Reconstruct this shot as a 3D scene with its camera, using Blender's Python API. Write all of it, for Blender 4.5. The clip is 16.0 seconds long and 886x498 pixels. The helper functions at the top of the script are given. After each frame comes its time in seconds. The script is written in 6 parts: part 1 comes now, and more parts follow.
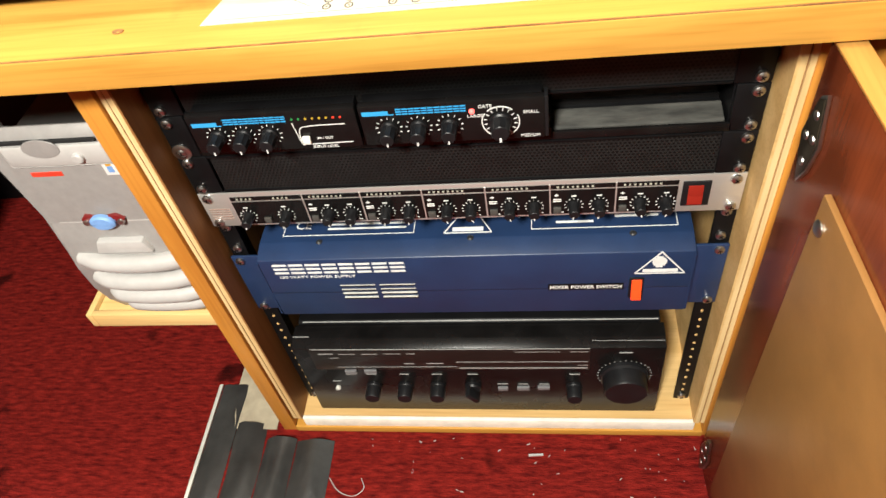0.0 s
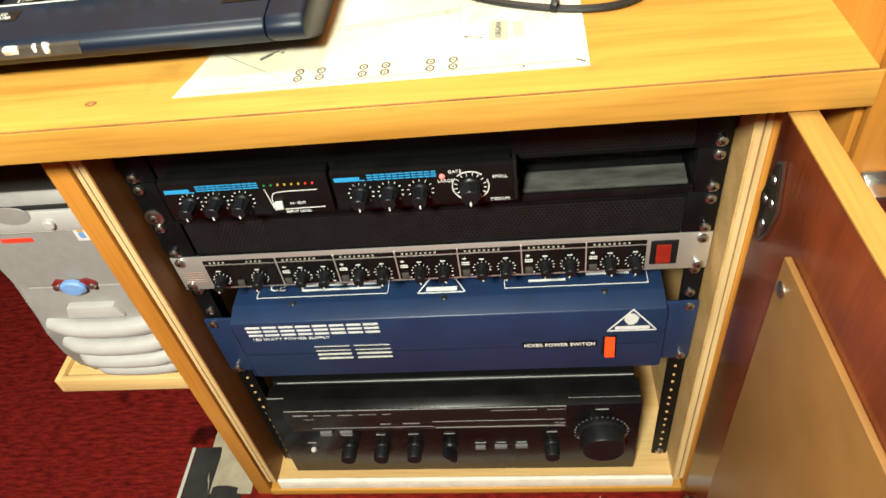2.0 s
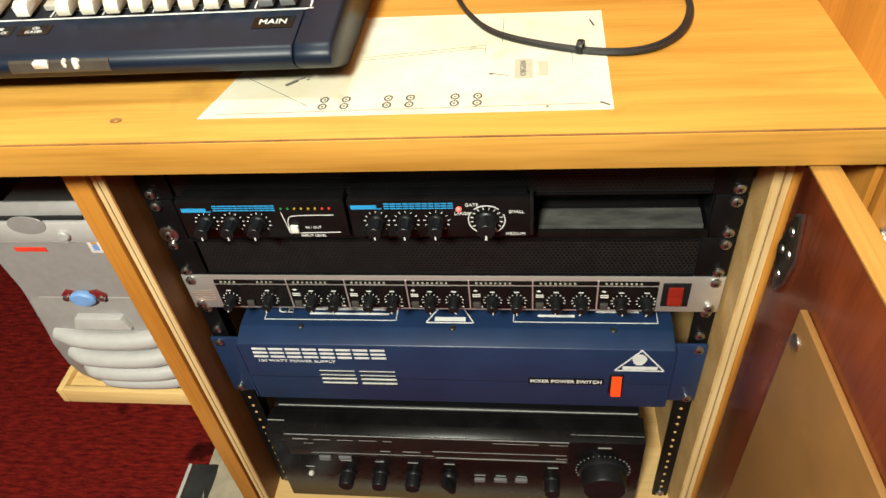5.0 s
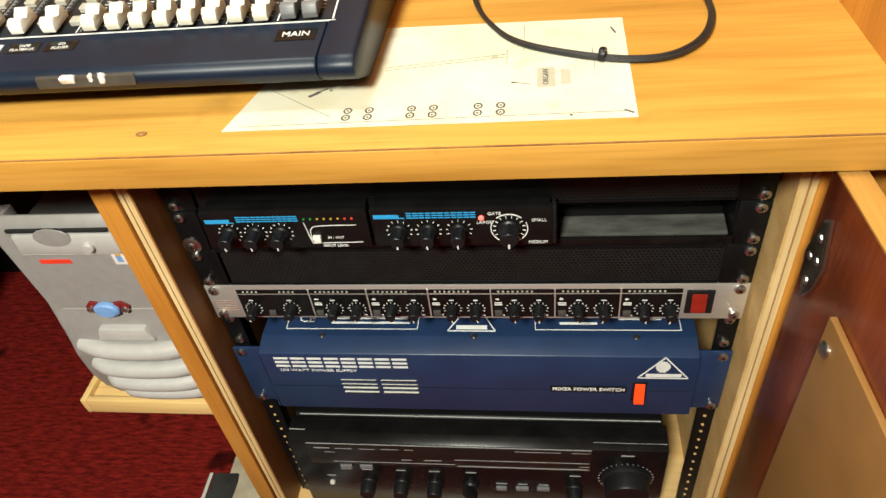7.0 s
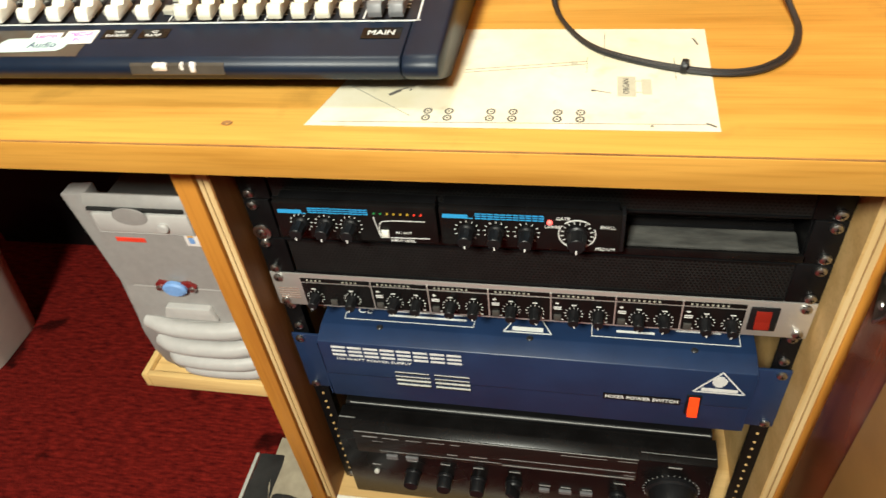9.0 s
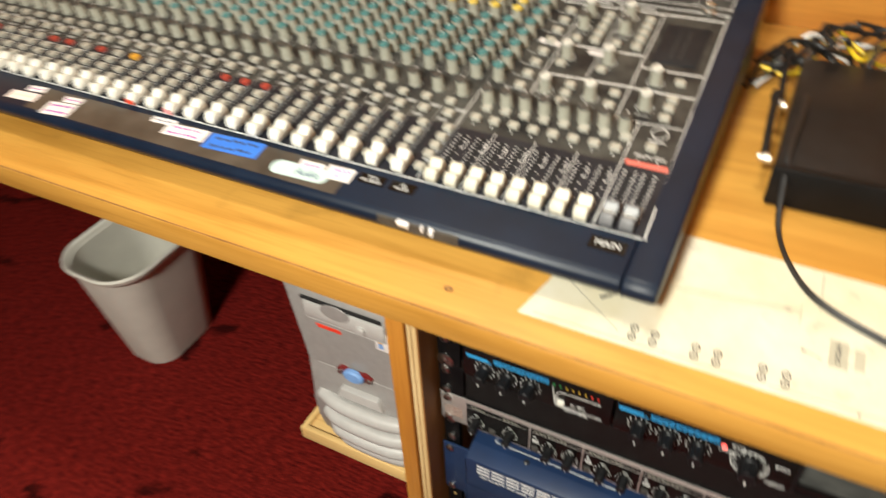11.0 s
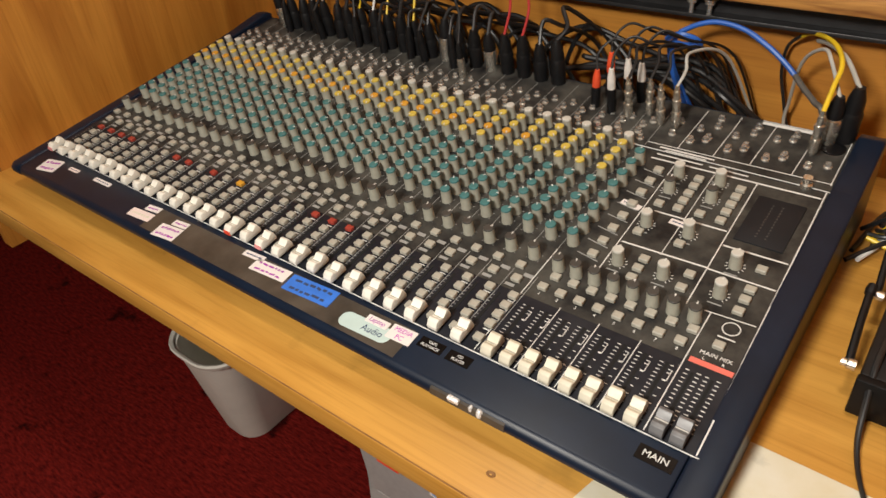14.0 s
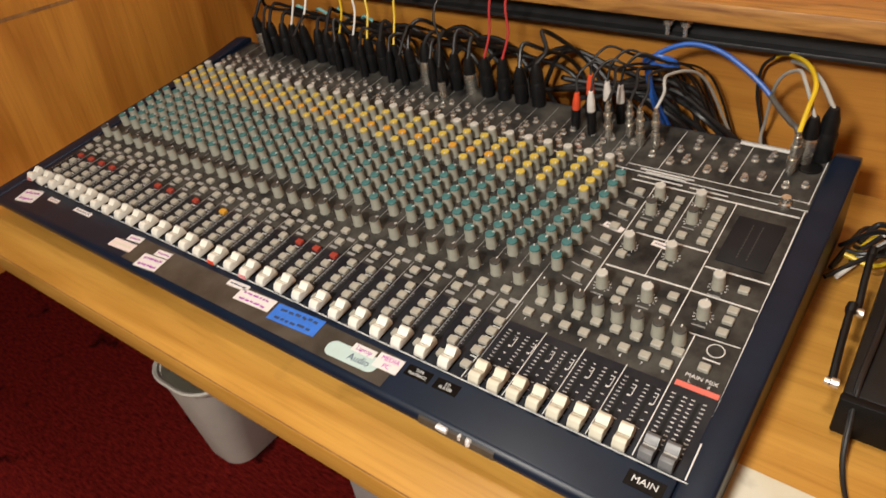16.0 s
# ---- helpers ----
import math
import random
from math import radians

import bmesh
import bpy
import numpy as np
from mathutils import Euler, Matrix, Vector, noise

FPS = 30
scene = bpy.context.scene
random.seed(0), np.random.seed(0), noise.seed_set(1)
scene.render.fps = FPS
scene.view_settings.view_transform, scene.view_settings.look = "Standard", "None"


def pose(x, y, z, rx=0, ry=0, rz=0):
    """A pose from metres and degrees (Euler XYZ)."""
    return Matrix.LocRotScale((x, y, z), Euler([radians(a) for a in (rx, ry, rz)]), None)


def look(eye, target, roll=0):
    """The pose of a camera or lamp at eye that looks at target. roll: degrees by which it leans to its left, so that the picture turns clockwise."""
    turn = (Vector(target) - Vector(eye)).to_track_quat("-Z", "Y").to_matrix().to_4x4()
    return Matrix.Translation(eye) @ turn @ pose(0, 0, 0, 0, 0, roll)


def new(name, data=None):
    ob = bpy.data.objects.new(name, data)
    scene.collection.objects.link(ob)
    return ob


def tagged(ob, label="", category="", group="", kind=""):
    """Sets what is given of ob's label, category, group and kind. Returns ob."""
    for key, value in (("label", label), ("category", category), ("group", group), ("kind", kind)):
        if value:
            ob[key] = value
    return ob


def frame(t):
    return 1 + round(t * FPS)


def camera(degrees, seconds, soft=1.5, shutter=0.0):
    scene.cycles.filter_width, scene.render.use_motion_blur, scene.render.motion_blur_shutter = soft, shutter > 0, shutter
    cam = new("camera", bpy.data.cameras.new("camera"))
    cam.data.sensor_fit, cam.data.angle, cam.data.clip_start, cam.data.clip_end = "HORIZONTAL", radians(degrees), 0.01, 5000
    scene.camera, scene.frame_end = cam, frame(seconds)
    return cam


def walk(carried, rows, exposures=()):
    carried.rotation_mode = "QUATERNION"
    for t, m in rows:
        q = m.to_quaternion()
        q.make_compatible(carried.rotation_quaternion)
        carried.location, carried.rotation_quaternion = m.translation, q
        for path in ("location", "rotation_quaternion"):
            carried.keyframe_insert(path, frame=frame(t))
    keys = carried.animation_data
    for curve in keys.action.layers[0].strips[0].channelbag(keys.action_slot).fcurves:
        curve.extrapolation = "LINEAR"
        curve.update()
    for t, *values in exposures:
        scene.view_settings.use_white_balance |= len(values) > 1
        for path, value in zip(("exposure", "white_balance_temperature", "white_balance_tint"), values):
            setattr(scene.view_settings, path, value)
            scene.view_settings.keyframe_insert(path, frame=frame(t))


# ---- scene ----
cam = camera(64.2, 16.0, shutter=0.7)
PATH = [
    (0, (0.079, -0.443, 0.839), (-0.146, 0.528, -0.282), -11.31),
    (0.5, (0.083, -0.441, 0.842), (-0.134, 0.541, -0.271), -11.32),
    (1, (0.083, -0.439, 0.845), (-0.118, 0.568, -0.250), -10.67),
    (1.5, (0.083, -0.438, 0.846), (-0.104, 0.589, -0.231), -10.21),
    (2, (0.086, -0.437, 0.849), (-0.093, 0.612, -0.208), -9.66),
    (2.5, (0.088, -0.435, 0.851), (-0.090, 0.631, -0.189), -9.32),
    (3, (0.089, -0.433, 0.854), (-0.085, 0.647, -0.173), -7.96),
    (3.5, (0.088, -0.433, 0.854), (-0.087, 0.647, -0.173), -6.59),
    (4, (0.084, -0.433, 0.854), (-0.092, 0.645, -0.174), -6.20),
    (6.5, (0.073, -0.431, 0.858), (-0.133, 0.657, -0.155), -7.85),
    (7, (0.070, -0.431, 0.858), (-0.140, 0.656, -0.154), -8.06),
    (7.5, (0.063, -0.430, 0.859), (-0.152, 0.655, -0.154), -8.20),
    (8, (0.057, -0.431, 0.862), (-0.171, 0.654, -0.149), -8.39),
    (8.2, (0.055, -0.431, 0.864), (-0.181, 0.652, -0.147), -8.17),
    (10.3, (-0.001, -0.447, 0.881), (-0.379, 0.596, -0.129), -6.07),
    (10.5, (-0.017, -0.434, 0.911), (-0.393, 0.619, -0.089), -4.82),
    (10.7, (-0.026, -0.420, 0.937), (-0.434, 0.641, -0.043), -3.60),
    (11, (-0.011, -0.399, 0.994), (-0.562, 0.602, 0.023), -3.02),
    (11.5, (0.018, -0.377, 1.026), (-0.621, 0.563, 0.048), -3.91),
    (12, (0.034, -0.368, 1.052), (-0.651, 0.563, 0.095), -3.61),
    (12.5, (0.019, -0.341, 1.076), (-0.725, 0.587, 0.163), -4.43),
    (13, (0.003, -0.332, 1.081), (-0.795, 0.568, 0.186), -5.27),
    (13.5, (0.003, -0.323, 1.082), (-0.805, 0.580, 0.198), -5.83),
    (14, (0.003, -0.318, 1.080), (-0.785, 0.604, 0.199), -5.20),
    (14.5, (-0.002, -0.318, 1.083), (-0.768, 0.613, 0.191), -4.91),
    (15, (-0.006, -0.320, 1.086), (-0.764, 0.624, 0.200), -4.59),
    (15.5, (-0.004, -0.316, 1.087), (-0.778, 0.620, 0.205), -5.40),
    (16, (-0.001, -0.313, 1.091), (-0.770, 0.644, 0.230), -5.39),
]
R = 0.55  # height of the top of the rack above the floor
walk(cam, [(t, look(eye, target, roll)) for t, eye, target, roll in PATH],
     exposures=[(0.0, 0.36, 6350, 12), (2.0, 0.18, 6400, 4), (3.5, -0.06, 6400, 5), (8.2, -0.14, 6400, 6), (11.0, -0.30, 6400, 10), (12.0, -0.76, 6500, 14), (13.0, -0.95, 6550, 16), (16.0, -0.95, 6550, 17)])

# ---- light ----
world = bpy.data.worlds.new("world")
scene.world = world
world.use_nodes = True
world.node_tree.nodes["Background"].inputs[0].default_value = (1.0, 0.8, 0.6, 1)
world.node_tree.nodes["Background"].inputs[1].default_value = 0.008


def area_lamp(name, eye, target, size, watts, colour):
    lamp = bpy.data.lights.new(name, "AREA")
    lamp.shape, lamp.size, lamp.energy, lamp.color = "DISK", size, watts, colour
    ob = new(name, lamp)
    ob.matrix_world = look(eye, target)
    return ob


area_lamp("ceiling_light", (-0.26, 0.04, 2.2), (-0.30, 0.15, 0.5), 0.22, 17.0, (1.0, 0.98, 0.84))
# unseen lamp added in front of the desk to light the rack faces
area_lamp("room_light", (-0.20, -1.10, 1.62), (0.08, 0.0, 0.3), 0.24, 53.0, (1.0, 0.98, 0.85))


# ---- materials ----
def material(name, colour, rough=0.5, metal=0.0, vary=0.12, scale=40.0, bump=0.0, bump_scale=300.0, stretch=(1, 1, 1), second=None, spec=0.5):
    m = bpy.data.materials.new(name)
    m.use_nodes = True
    nt = m.node_tree
    b = nt.nodes["Principled BSDF"]
    b.inputs["Roughness"].default_value, b.inputs["Metallic"].default_value = rough, metal
    b.inputs["Specular IOR Level"].default_value = spec
    tc, mp = nt.nodes.new("ShaderNodeTexCoord"), nt.nodes.new("ShaderNodeMapping")
    mp.inputs["Scale"].default_value = stretch
    nt.links.new(tc.outputs["Object"], mp.inputs["Vector"])
    n = nt.nodes.new("ShaderNodeTexNoise")
    n.inputs["Scale"].default_value, n.inputs["Detail"].default_value = scale, 8
    n.inputs["Roughness"].default_value = 0.62
    nt.links.new(mp.outputs[0], n.inputs["Vector"])
    ramp = nt.nodes.new("ShaderNodeValToRGB")
    lo = second or tuple(c * (1 - vary) for c in colour)
    hi = colour if second else tuple(min(1, c * (1 + vary)) for c in colour)
    ramp.color_ramp.elements[0].position, ramp.color_ramp.elements[1].position = 0.34, 0.66
    ramp.color_ramp.elements[0].color, ramp.color_ramp.elements[1].color = (*lo, 1), (*hi, 1)
    nt.links.new(n.outputs["Fac"], ramp.inputs[0])
    nt.links.new(ramp.outputs[0], b.inputs["Base Color"])
    n2 = nt.nodes.new("ShaderNodeTexNoise")
    n2.inputs["Scale"].default_value, n2.inputs["Detail"].default_value = scale * 0.3, 4
    nt.links.new(tc.outputs["Object"], n2.inputs["Vector"])
    mr = nt.nodes.new("ShaderNodeMapRange")
    mr.inputs[3].default_value, mr.inputs[4].default_value = max(0.02, rough - 0.1), min(1, rough + 0.12)
    nt.links.new(n2.outputs["Fac"], mr.inputs[0])
    nt.links.new(mr.outputs[0], b.inputs["Roughness"])
    if bump:
        n3 = nt.nodes.new("ShaderNodeTexNoise")
        n3.inputs["Scale"].default_value, n3.inputs["Detail"].default_value = bump_scale, 5
        nt.links.new(mp.outputs[0], n3.inputs["Vector"])
        bp = nt.nodes.new("ShaderNodeBump")
        bp.inputs["Strength"].default_value, bp.inputs["Distance"].default_value = bump, 0.002
        nt.links.new(n3.outputs["Fac"], bp.inputs["Height"])
        nt.links.new(bp.outputs[0], b.inputs["Normal"])
    return m


def wood(name, light, dark, axis="x", rough=0.38, grain=9.0, fine=90.0):
    """Boards with long grain bands, fine pores and a few darker streaks along one axis."""
    m = bpy.data.materials.new(name)
    m.use_nodes = True
    nt = m.node_tree
    b = nt.nodes["Principled BSDF"]
    b.inputs["Roughness"].default_value = rough
    tc = nt.nodes.new("ShaderNodeTexCoord")
    k = "xyz".index(axis)

    def noise_node(scale, along, detail, distortion=0.0):
        mp = nt.nodes.new("ShaderNodeMapping")
        mp.inputs["Scale"].default_value = [along if i == k else 1.0 for i in range(3)]
        nt.links.new(tc.outputs["Object"], mp.inputs["Vector"])
        n = nt.nodes.new("ShaderNodeTexNoise")
        n.inputs["Scale"].default_value, n.inputs["Detail"].default_value = scale, detail
        n.inputs["Distortion"].default_value = distortion
        nt.links.new(mp.outputs[0], n.inputs["Vector"])
        return n

    bands, pores, blotch = noise_node(grain * 4, 0.10, 7, 0.6), noise_node(fine * 4, 0.03, 3), noise_node(5.0, 0.5, 3)
    ramp = nt.nodes.new("ShaderNodeValToRGB")
    e = ramp.color_ramp.elements
    e[0].position, e[1].position = 0.30, 0.62
    e[0].color, e[1].color = (*dark, 1), (*light, 1)
    nt.links.new(bands.outputs["Fac"], ramp.inputs[0])
    mix = nt.nodes.new("ShaderNodeMix")
    mix.data_type, mix.blend_type = "RGBA", "MULTIPLY"
    r2 = nt.nodes.new("ShaderNodeValToRGB")
    r2.color_ramp.elements[0].position, r2.color_ramp.elements[1].position = 0.30, 0.52
    r2.color_ramp.elements[0].color, r2.color_ramp.elements[1].color = (0.84, 0.80, 0.74, 1), (1, 1, 1, 1)
    nt.links.new(pores.outputs["Fac"], r2.inputs[0])
    mix.inputs["Factor"].default_value = 0.75
    nt.links.new(ramp.outputs[0], mix.inputs["A"])
    nt.links.new(r2.outputs[0], mix.inputs["B"])
    mix2 = nt.nodes.new("ShaderNodeMix")
    mix2.data_type, mix2.blend_type = "RGBA", "MULTIPLY"
    r3 = nt.nodes.new("ShaderNodeValToRGB")
    r3.color_ramp.elements[0].position, r3.color_ramp.elements[1].position = 0.25, 0.7
    r3.color_ramp.elements[0].color, r3.color_ramp.elements[1].color = (0.80, 0.74, 0.68, 1), (1, 1, 1, 1)
    nt.links.new(blotch.outputs["Fac"], r3.inputs[0])
    mix2.inputs["Factor"].default_value = 0.8
    nt.links.new(mix.outputs["Result"], mix2.inputs["A"])
    nt.links.new(r3.outputs[0], mix2.inputs["B"])
    nt.links.new(mix2.outputs["Result"], b.inputs["Base Color"])
    mr = nt.nodes.new("ShaderNodeMapRange")
    mr.inputs[3].default_value, mr.inputs[4].default_value = rough - 0.08, rough + 0.14
    nt.links.new(blotch.outputs["Fac"], mr.inputs[0])
    nt.links.new(mr.outputs[0], b.inputs["Roughness"])
    bp = nt.nodes.new("ShaderNodeBump")
    bp.inputs["Strength"].default_value, bp.inputs["Distance"].default_value = 0.12, 0.0006
    nt.links.new(pores.outputs["Fac"], bp.inputs["Height"])
    nt.links.new(bp.outputs[0], b.inputs["Normal"])
    return m


def perforated(name, colour, hole, pitch):
    """Sheet metal with a staggered field of round holes, in the plane of x and z."""
    m = material(name, colour, 0.45, 0.0, 0.2, 60, spec=0.25)
    nt = m.node_tree
    b = nt.nodes["Principled BSDF"]
    tc, mp = nt.nodes.new("ShaderNodeTexCoord"), nt.nodes.new("ShaderNodeMapping")
    mp.inputs["Scale"].default_value = (1 / pitch, 1, 1 / (pitch * 0.866))
    nt.links.new(tc.outputs["Object"], mp.inputs["Vector"])
    sep = nt.nodes.new("ShaderNodeSeparateXYZ")
    nt.links.new(mp.outputs[0], sep.inputs[0])

    def op(kind, a, bb=None, c=None):
        n = nt.nodes.new("ShaderNodeMath")
        n.operation = kind
        for i, v in enumerate((a, bb, c)):
            if v is None:
                continue
            if isinstance(v, (int, float)):
                n.inputs[i].default_value = v
            else:
                nt.links.new(v, n.inputs[i])
        return n.outputs[0]

    row = op("FLOOR", sep.outputs[2])
    shift = op("MULTIPLY", op("FLOORED_MODULO", row, 2.0), 0.5)
    u = op("SUBTRACT", op("FRACT", op("ADD", sep.outputs[0], shift)), 0.5)
    v = op("SUBTRACT", op("FRACT", sep.outputs[2]), 0.5)
    d = op("SQRT", op("ADD", op("MULTIPLY", u, u), op("MULTIPLY", v, v)))
    solid = op("GREATER_THAN", d, hole)
    old = b.inputs["Base Color"].links[0].from_socket
    mix = nt.nodes.new("ShaderNodeMix")
    mix.data_type = "RGBA"
    mix.inputs["A"].default_value = (0.002, 0.002, 0.002, 1)
    nt.links.new(old, mix.inputs["B"])
    nt.links.new(solid, mix.inputs["Factor"])
    nt.links.new(mix.outputs["Result"], b.inputs["Base Color"])
    bp = nt.nodes.new("ShaderNodeBump")
    bp.inputs["Strength"].default_value, bp.inputs["Distance"].default_value = 0.8, 0.001
    nt.links.new(solid, bp.inputs["Height"])
    nt.links.new(bp.outputs[0], b.inputs["Normal"])
    return m


def glowing(name, colour, strength):
    m = material(name, colour, 0.3)
    b = m.node_tree.nodes["Principled BSDF"]
    b.inputs["Emission Color"].default_value = (*colour, 1)
    b.inputs["Emission Strength"].default_value = strength
    return m


OAK = wood("oak_laminate", (0.64, 0.335, 0.066), (0.48, 0.232, 0.038), "x")
OAK_Z = wood("oak_laminate_upright", (0.62, 0.275, 0.045), (0.43, 0.165, 0.024), "z", grain=7)
OAK_Y = wood("oak_laminate_deep", (0.60, 0.315, 0.078), (0.46, 0.220, 0.048), "y")
OAK_BACK = wood("oak_veneer_back", (0.60, 0.270, 0.046), (0.42, 0.165, 0.025), "x", grain=7)
PLY_LIGHT = wood("ply_light", (0.78, 0.58, 0.30), (0.62, 0.42, 0.18), "z", 0.6)
PLY_FACE = wood("ply_face", (0.70, 0.47, 0.20), (0.58, 0.36, 0.13), "x", 0.55)
PLY_DARK = wood("ply_dark", (0.34, 0.17, 0.05), (0.20, 0.09, 0.03), "z", 0.7)
PINE = wood("pine", (0.80, 0.56, 0.24), (0.64, 0.39, 0.12), "x", 0.5, 5)
RAW_OAK = wood("oak_edge", (0.56, 0.28, 0.07), (0.20, 0.075, 0.02), "x", 0.45, 26)
CHERRY = wood("cherry_veneer", (0.235, 0.056, 0.019), (0.095, 0.019, 0.008), "z", 0.22, 6)
HARDBOARD = material("hardboard", (0.25, 0.120, 0.034), 0.42, 0, 0.10, 25, 0.05, 500)
PAINT_WALL = material("wall_paint", (0.55, 0.47, 0.36), 0.85, 0, 0.06, 8, 0.1, 200)
CARPET = material("red_carpet", (0.22, 0.014, 0.010), 0.95, 0, 0.3, 200, 1.0, 700, (0.25, 1, 1), second=(0.065, 0.0035, 0.0035), spec=0.08)


def stain(m, scale, lo, hi, depth):
    """Dark spots with ragged edges over what the material already shows."""
    nt = m.node_tree
    b = nt.nodes["Principled BSDF"]
    tc, n, r = nt.nodes.new("ShaderNodeTexCoord"), nt.nodes.new("ShaderNodeTexNoise"), nt.nodes.new("ShaderNodeMapRange")
    n.inputs["Scale"].default_value, n.inputs["Detail"].default_value = scale, 5
    nt.links.new(tc.outputs["Object"], n.inputs["Vector"])
    r.inputs[1].default_value, r.inputs[2].default_value, r.inputs[3].default_value, r.inputs[4].default_value = lo, hi, 1.0, depth
    nt.links.new(n.outputs["Fac"], r.inputs[0])
    mix = nt.nodes.new("ShaderNodeMix")
    mix.data_type, mix.blend_type = "RGBA", "MULTIPLY"
    mix.inputs["Factor"].default_value = 1.0
    old = b.inputs["Base Color"].links[0].from_socket
    nt.links.new(old, mix.inputs["A"])
    nt.links.new(r.outputs[0], mix.inputs["B"])
    nt.links.new(mix.outputs["Result"], b.inputs["Base Color"])


stain(CARPET, 11.0, 0.64, 0.70, 0.25)
stain(OAK, 14.0, 0.66, 0.74, 0.80)
stain(CHERRY, 7.0, 0.50, 0.72, 0.45)
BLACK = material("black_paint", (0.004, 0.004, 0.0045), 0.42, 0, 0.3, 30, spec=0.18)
BLACK_GLOSS = material("black_gloss", (0.006, 0.0055, 0.0055), 0.25, 0, 0.3, 30, spec=0.22)
BLACK_PLASTIC = material("black_plastic", (0.008, 0.008, 0.009), 0.40, 0, 0.25, 50, 0.05, 800, spec=0.3)
DARK_VOID = material("dark_inside", (0.006, 0.006, 0.006), 0.9)
MESH = perforated("perforated_steel", (0.011, 0.011, 0.011), 0.32, 0.0036)
ALU = material("brushed_aluminium", (0.72, 0.70, 0.67), 0.38, 0.75, 0.08, 30, 0.06, 600, (0.05, 1, 1))
STEEL = material("zinc_steel", (0.55, 0.54, 0.52), 0.30, 1.0, 0.15, 80)
NICKEL = material("nickel_plug", (0.72, 0.69, 0.62), 0.24, 0.92, 0.12, 60)
BLUE = material("blue_power_supply_paint", (0.0115, 0.028, 0.078), 0.40, 0, 0.12, 25, 0.03, 900)
NAVY = material("navy_mixer_paint", (0.0055, 0.0112, 0.025), 0.36, 0, 0.18, 22, 0.03, 900, spec=0.26)
PANEL = material("charcoal_mixer_panel", (0.018, 0.020, 0.026), 0.42, 0, 0.35, 26, 0.03, 700, second=(0.004, 0.006, 0.012), spec=0.3)
DUSTY = material("dusty_mixer_panel", (0.066, 0.063, 0.055), 0.55, 0, 0.4, 30, 0.03, 700, second=(0.008, 0.008, 0.009), spec=0.3)
INK = material("white_ink", (0.70, 0.70, 0.68), 0.5, 0, 0.08, 90)
INK_DIM = material("grey_ink", (0.30, 0.30, 0.29), 0.5, 0, 0.1, 90)
INK_BLUE = material("light_blue_ink", (0.03, 0.30, 0.62), 0.5)
KNOB = material("knob_grey", (0.36, 0.355, 0.295), 0.48, 0, 0.12, 90)
KNOB_PALE = material("knob_pale", (0.56, 0.55, 0.50), 0.45, 0, 0.1, 90)
KNOB_DARK = material("knob_dark", (0.055, 0.052, 0.047), 0.5, 0, 0.12, 90)
TEAL = material("knob_teal", (0.05, 0.175, 0.18), 0.45)
YELLOW = material("knob_yellow", (0.58, 0.44, 0.075), 0.45)
ORANGE = material("knob_orange", (0.62, 0.31, 0.03), 0.45)
BUTTON = material("button_grey", (0.38, 0.365, 0.31), 0.5, 0, 0.15, 120)
CAP = material("fader_white", (0.80, 0.78, 0.70), 0.42, 0, 0.06, 90)
CAP_CREAM = material("fader_cream", (0.66, 0.62, 0.50), 0.42, 0, 0.06, 90)
CAP_GREY = material("fader_grey", (0.15, 0.15, 0.155), 0.4, 0, 0.1, 90)
RED = material("red_plastic", (0.75, 0.05, 0.025), 0.35)
RED_PRINT = material("salmon_strip", (0.75, 0.16, 0.12), 0.5)
RED_TAPE = material("red_dot_tape", (0.34, 0.045, 0.028), 0.5)
RED_LIT = glowing("lit_red_switch", (0.9, 0.06, 0.01), 0.5)
RED_LED = glowing("red_led", (1.0, 0.12, 0.10), 1.6)
RED_DIM = glowing("dim_red_switch", (0.22, 0.014, 0.008), 0.05)
LED_GREEN = material("green_led", (0.02, 0.22, 0.06), 0.3)
LED_AMBER = material("amber_led", (0.50, 0.33, 0.03), 0.3)
PAPER = material("yellowed_paper", (0.69, 0.655, 0.545), 0.8, 0, 0.06, 12, 0.05, 60, second=(0.62, 0.555, 0.385))
stain(PAPER, 38.0, 0.60, 0.74, 0.78)
PAPER_INK = material("pencil_ink", (0.10, 0.09, 0.08), 0.7)
PAPER_GREY = material("grey_print", (0.42, 0.40, 0.31), 0.8)
PC_SILVER = material("silver_plastic", (0.29, 0.275, 0.265), 0.38, 0.15, 0.06, 90)
PC_PALE = material("pale_silver_plastic", (0.46, 0.445, 0.43), 0.35, 0.1, 0.05, 60)
PC_BLUE = material("blue_button", (0.16, 0.30, 0.58), 0.5)
PC_MAROON = material("maroon_plastic", (0.16, 0.012, 0.012), 0.3)
BIN = material("grey_bin_plastic", (0.66, 0.64, 0.575), 0.45, 0, 0.05, 14)
TAPE_BLACK = material("black_gaffer_tape", (0.030, 0.030, 0.029), 0.34, 0, 0.4, 18, 0.4, 60)
CONCRETE = material("beige_underlay", (0.36, 0.31, 0.22), 0.9, 0, 0.15, 40)
STICKER = material("white_sticker", (0.74, 0.69, 0.67), 0.6, 0, 0.05, 50)
STICKER_PINK = material("pale_pink_sticker", (0.78, 0.66, 0.62), 0.6, 0, 0.05, 50)
STICKER_GREEN = material("pale_green_sticker", (0.47, 0.60, 0.58), 0.6, 0, 0.05, 50)
BLUE_TAPE = material("blue_masking_tape", (0.03, 0.16, 0.62), 0.6, 0, 0.12, 60)
PEN_PURPLE = material("purple_pen", (0.35, 0.05, 0.35), 0.6)
PEN_DARK = material("dark_pen", (0.03, 0.05, 0.12), 0.6)
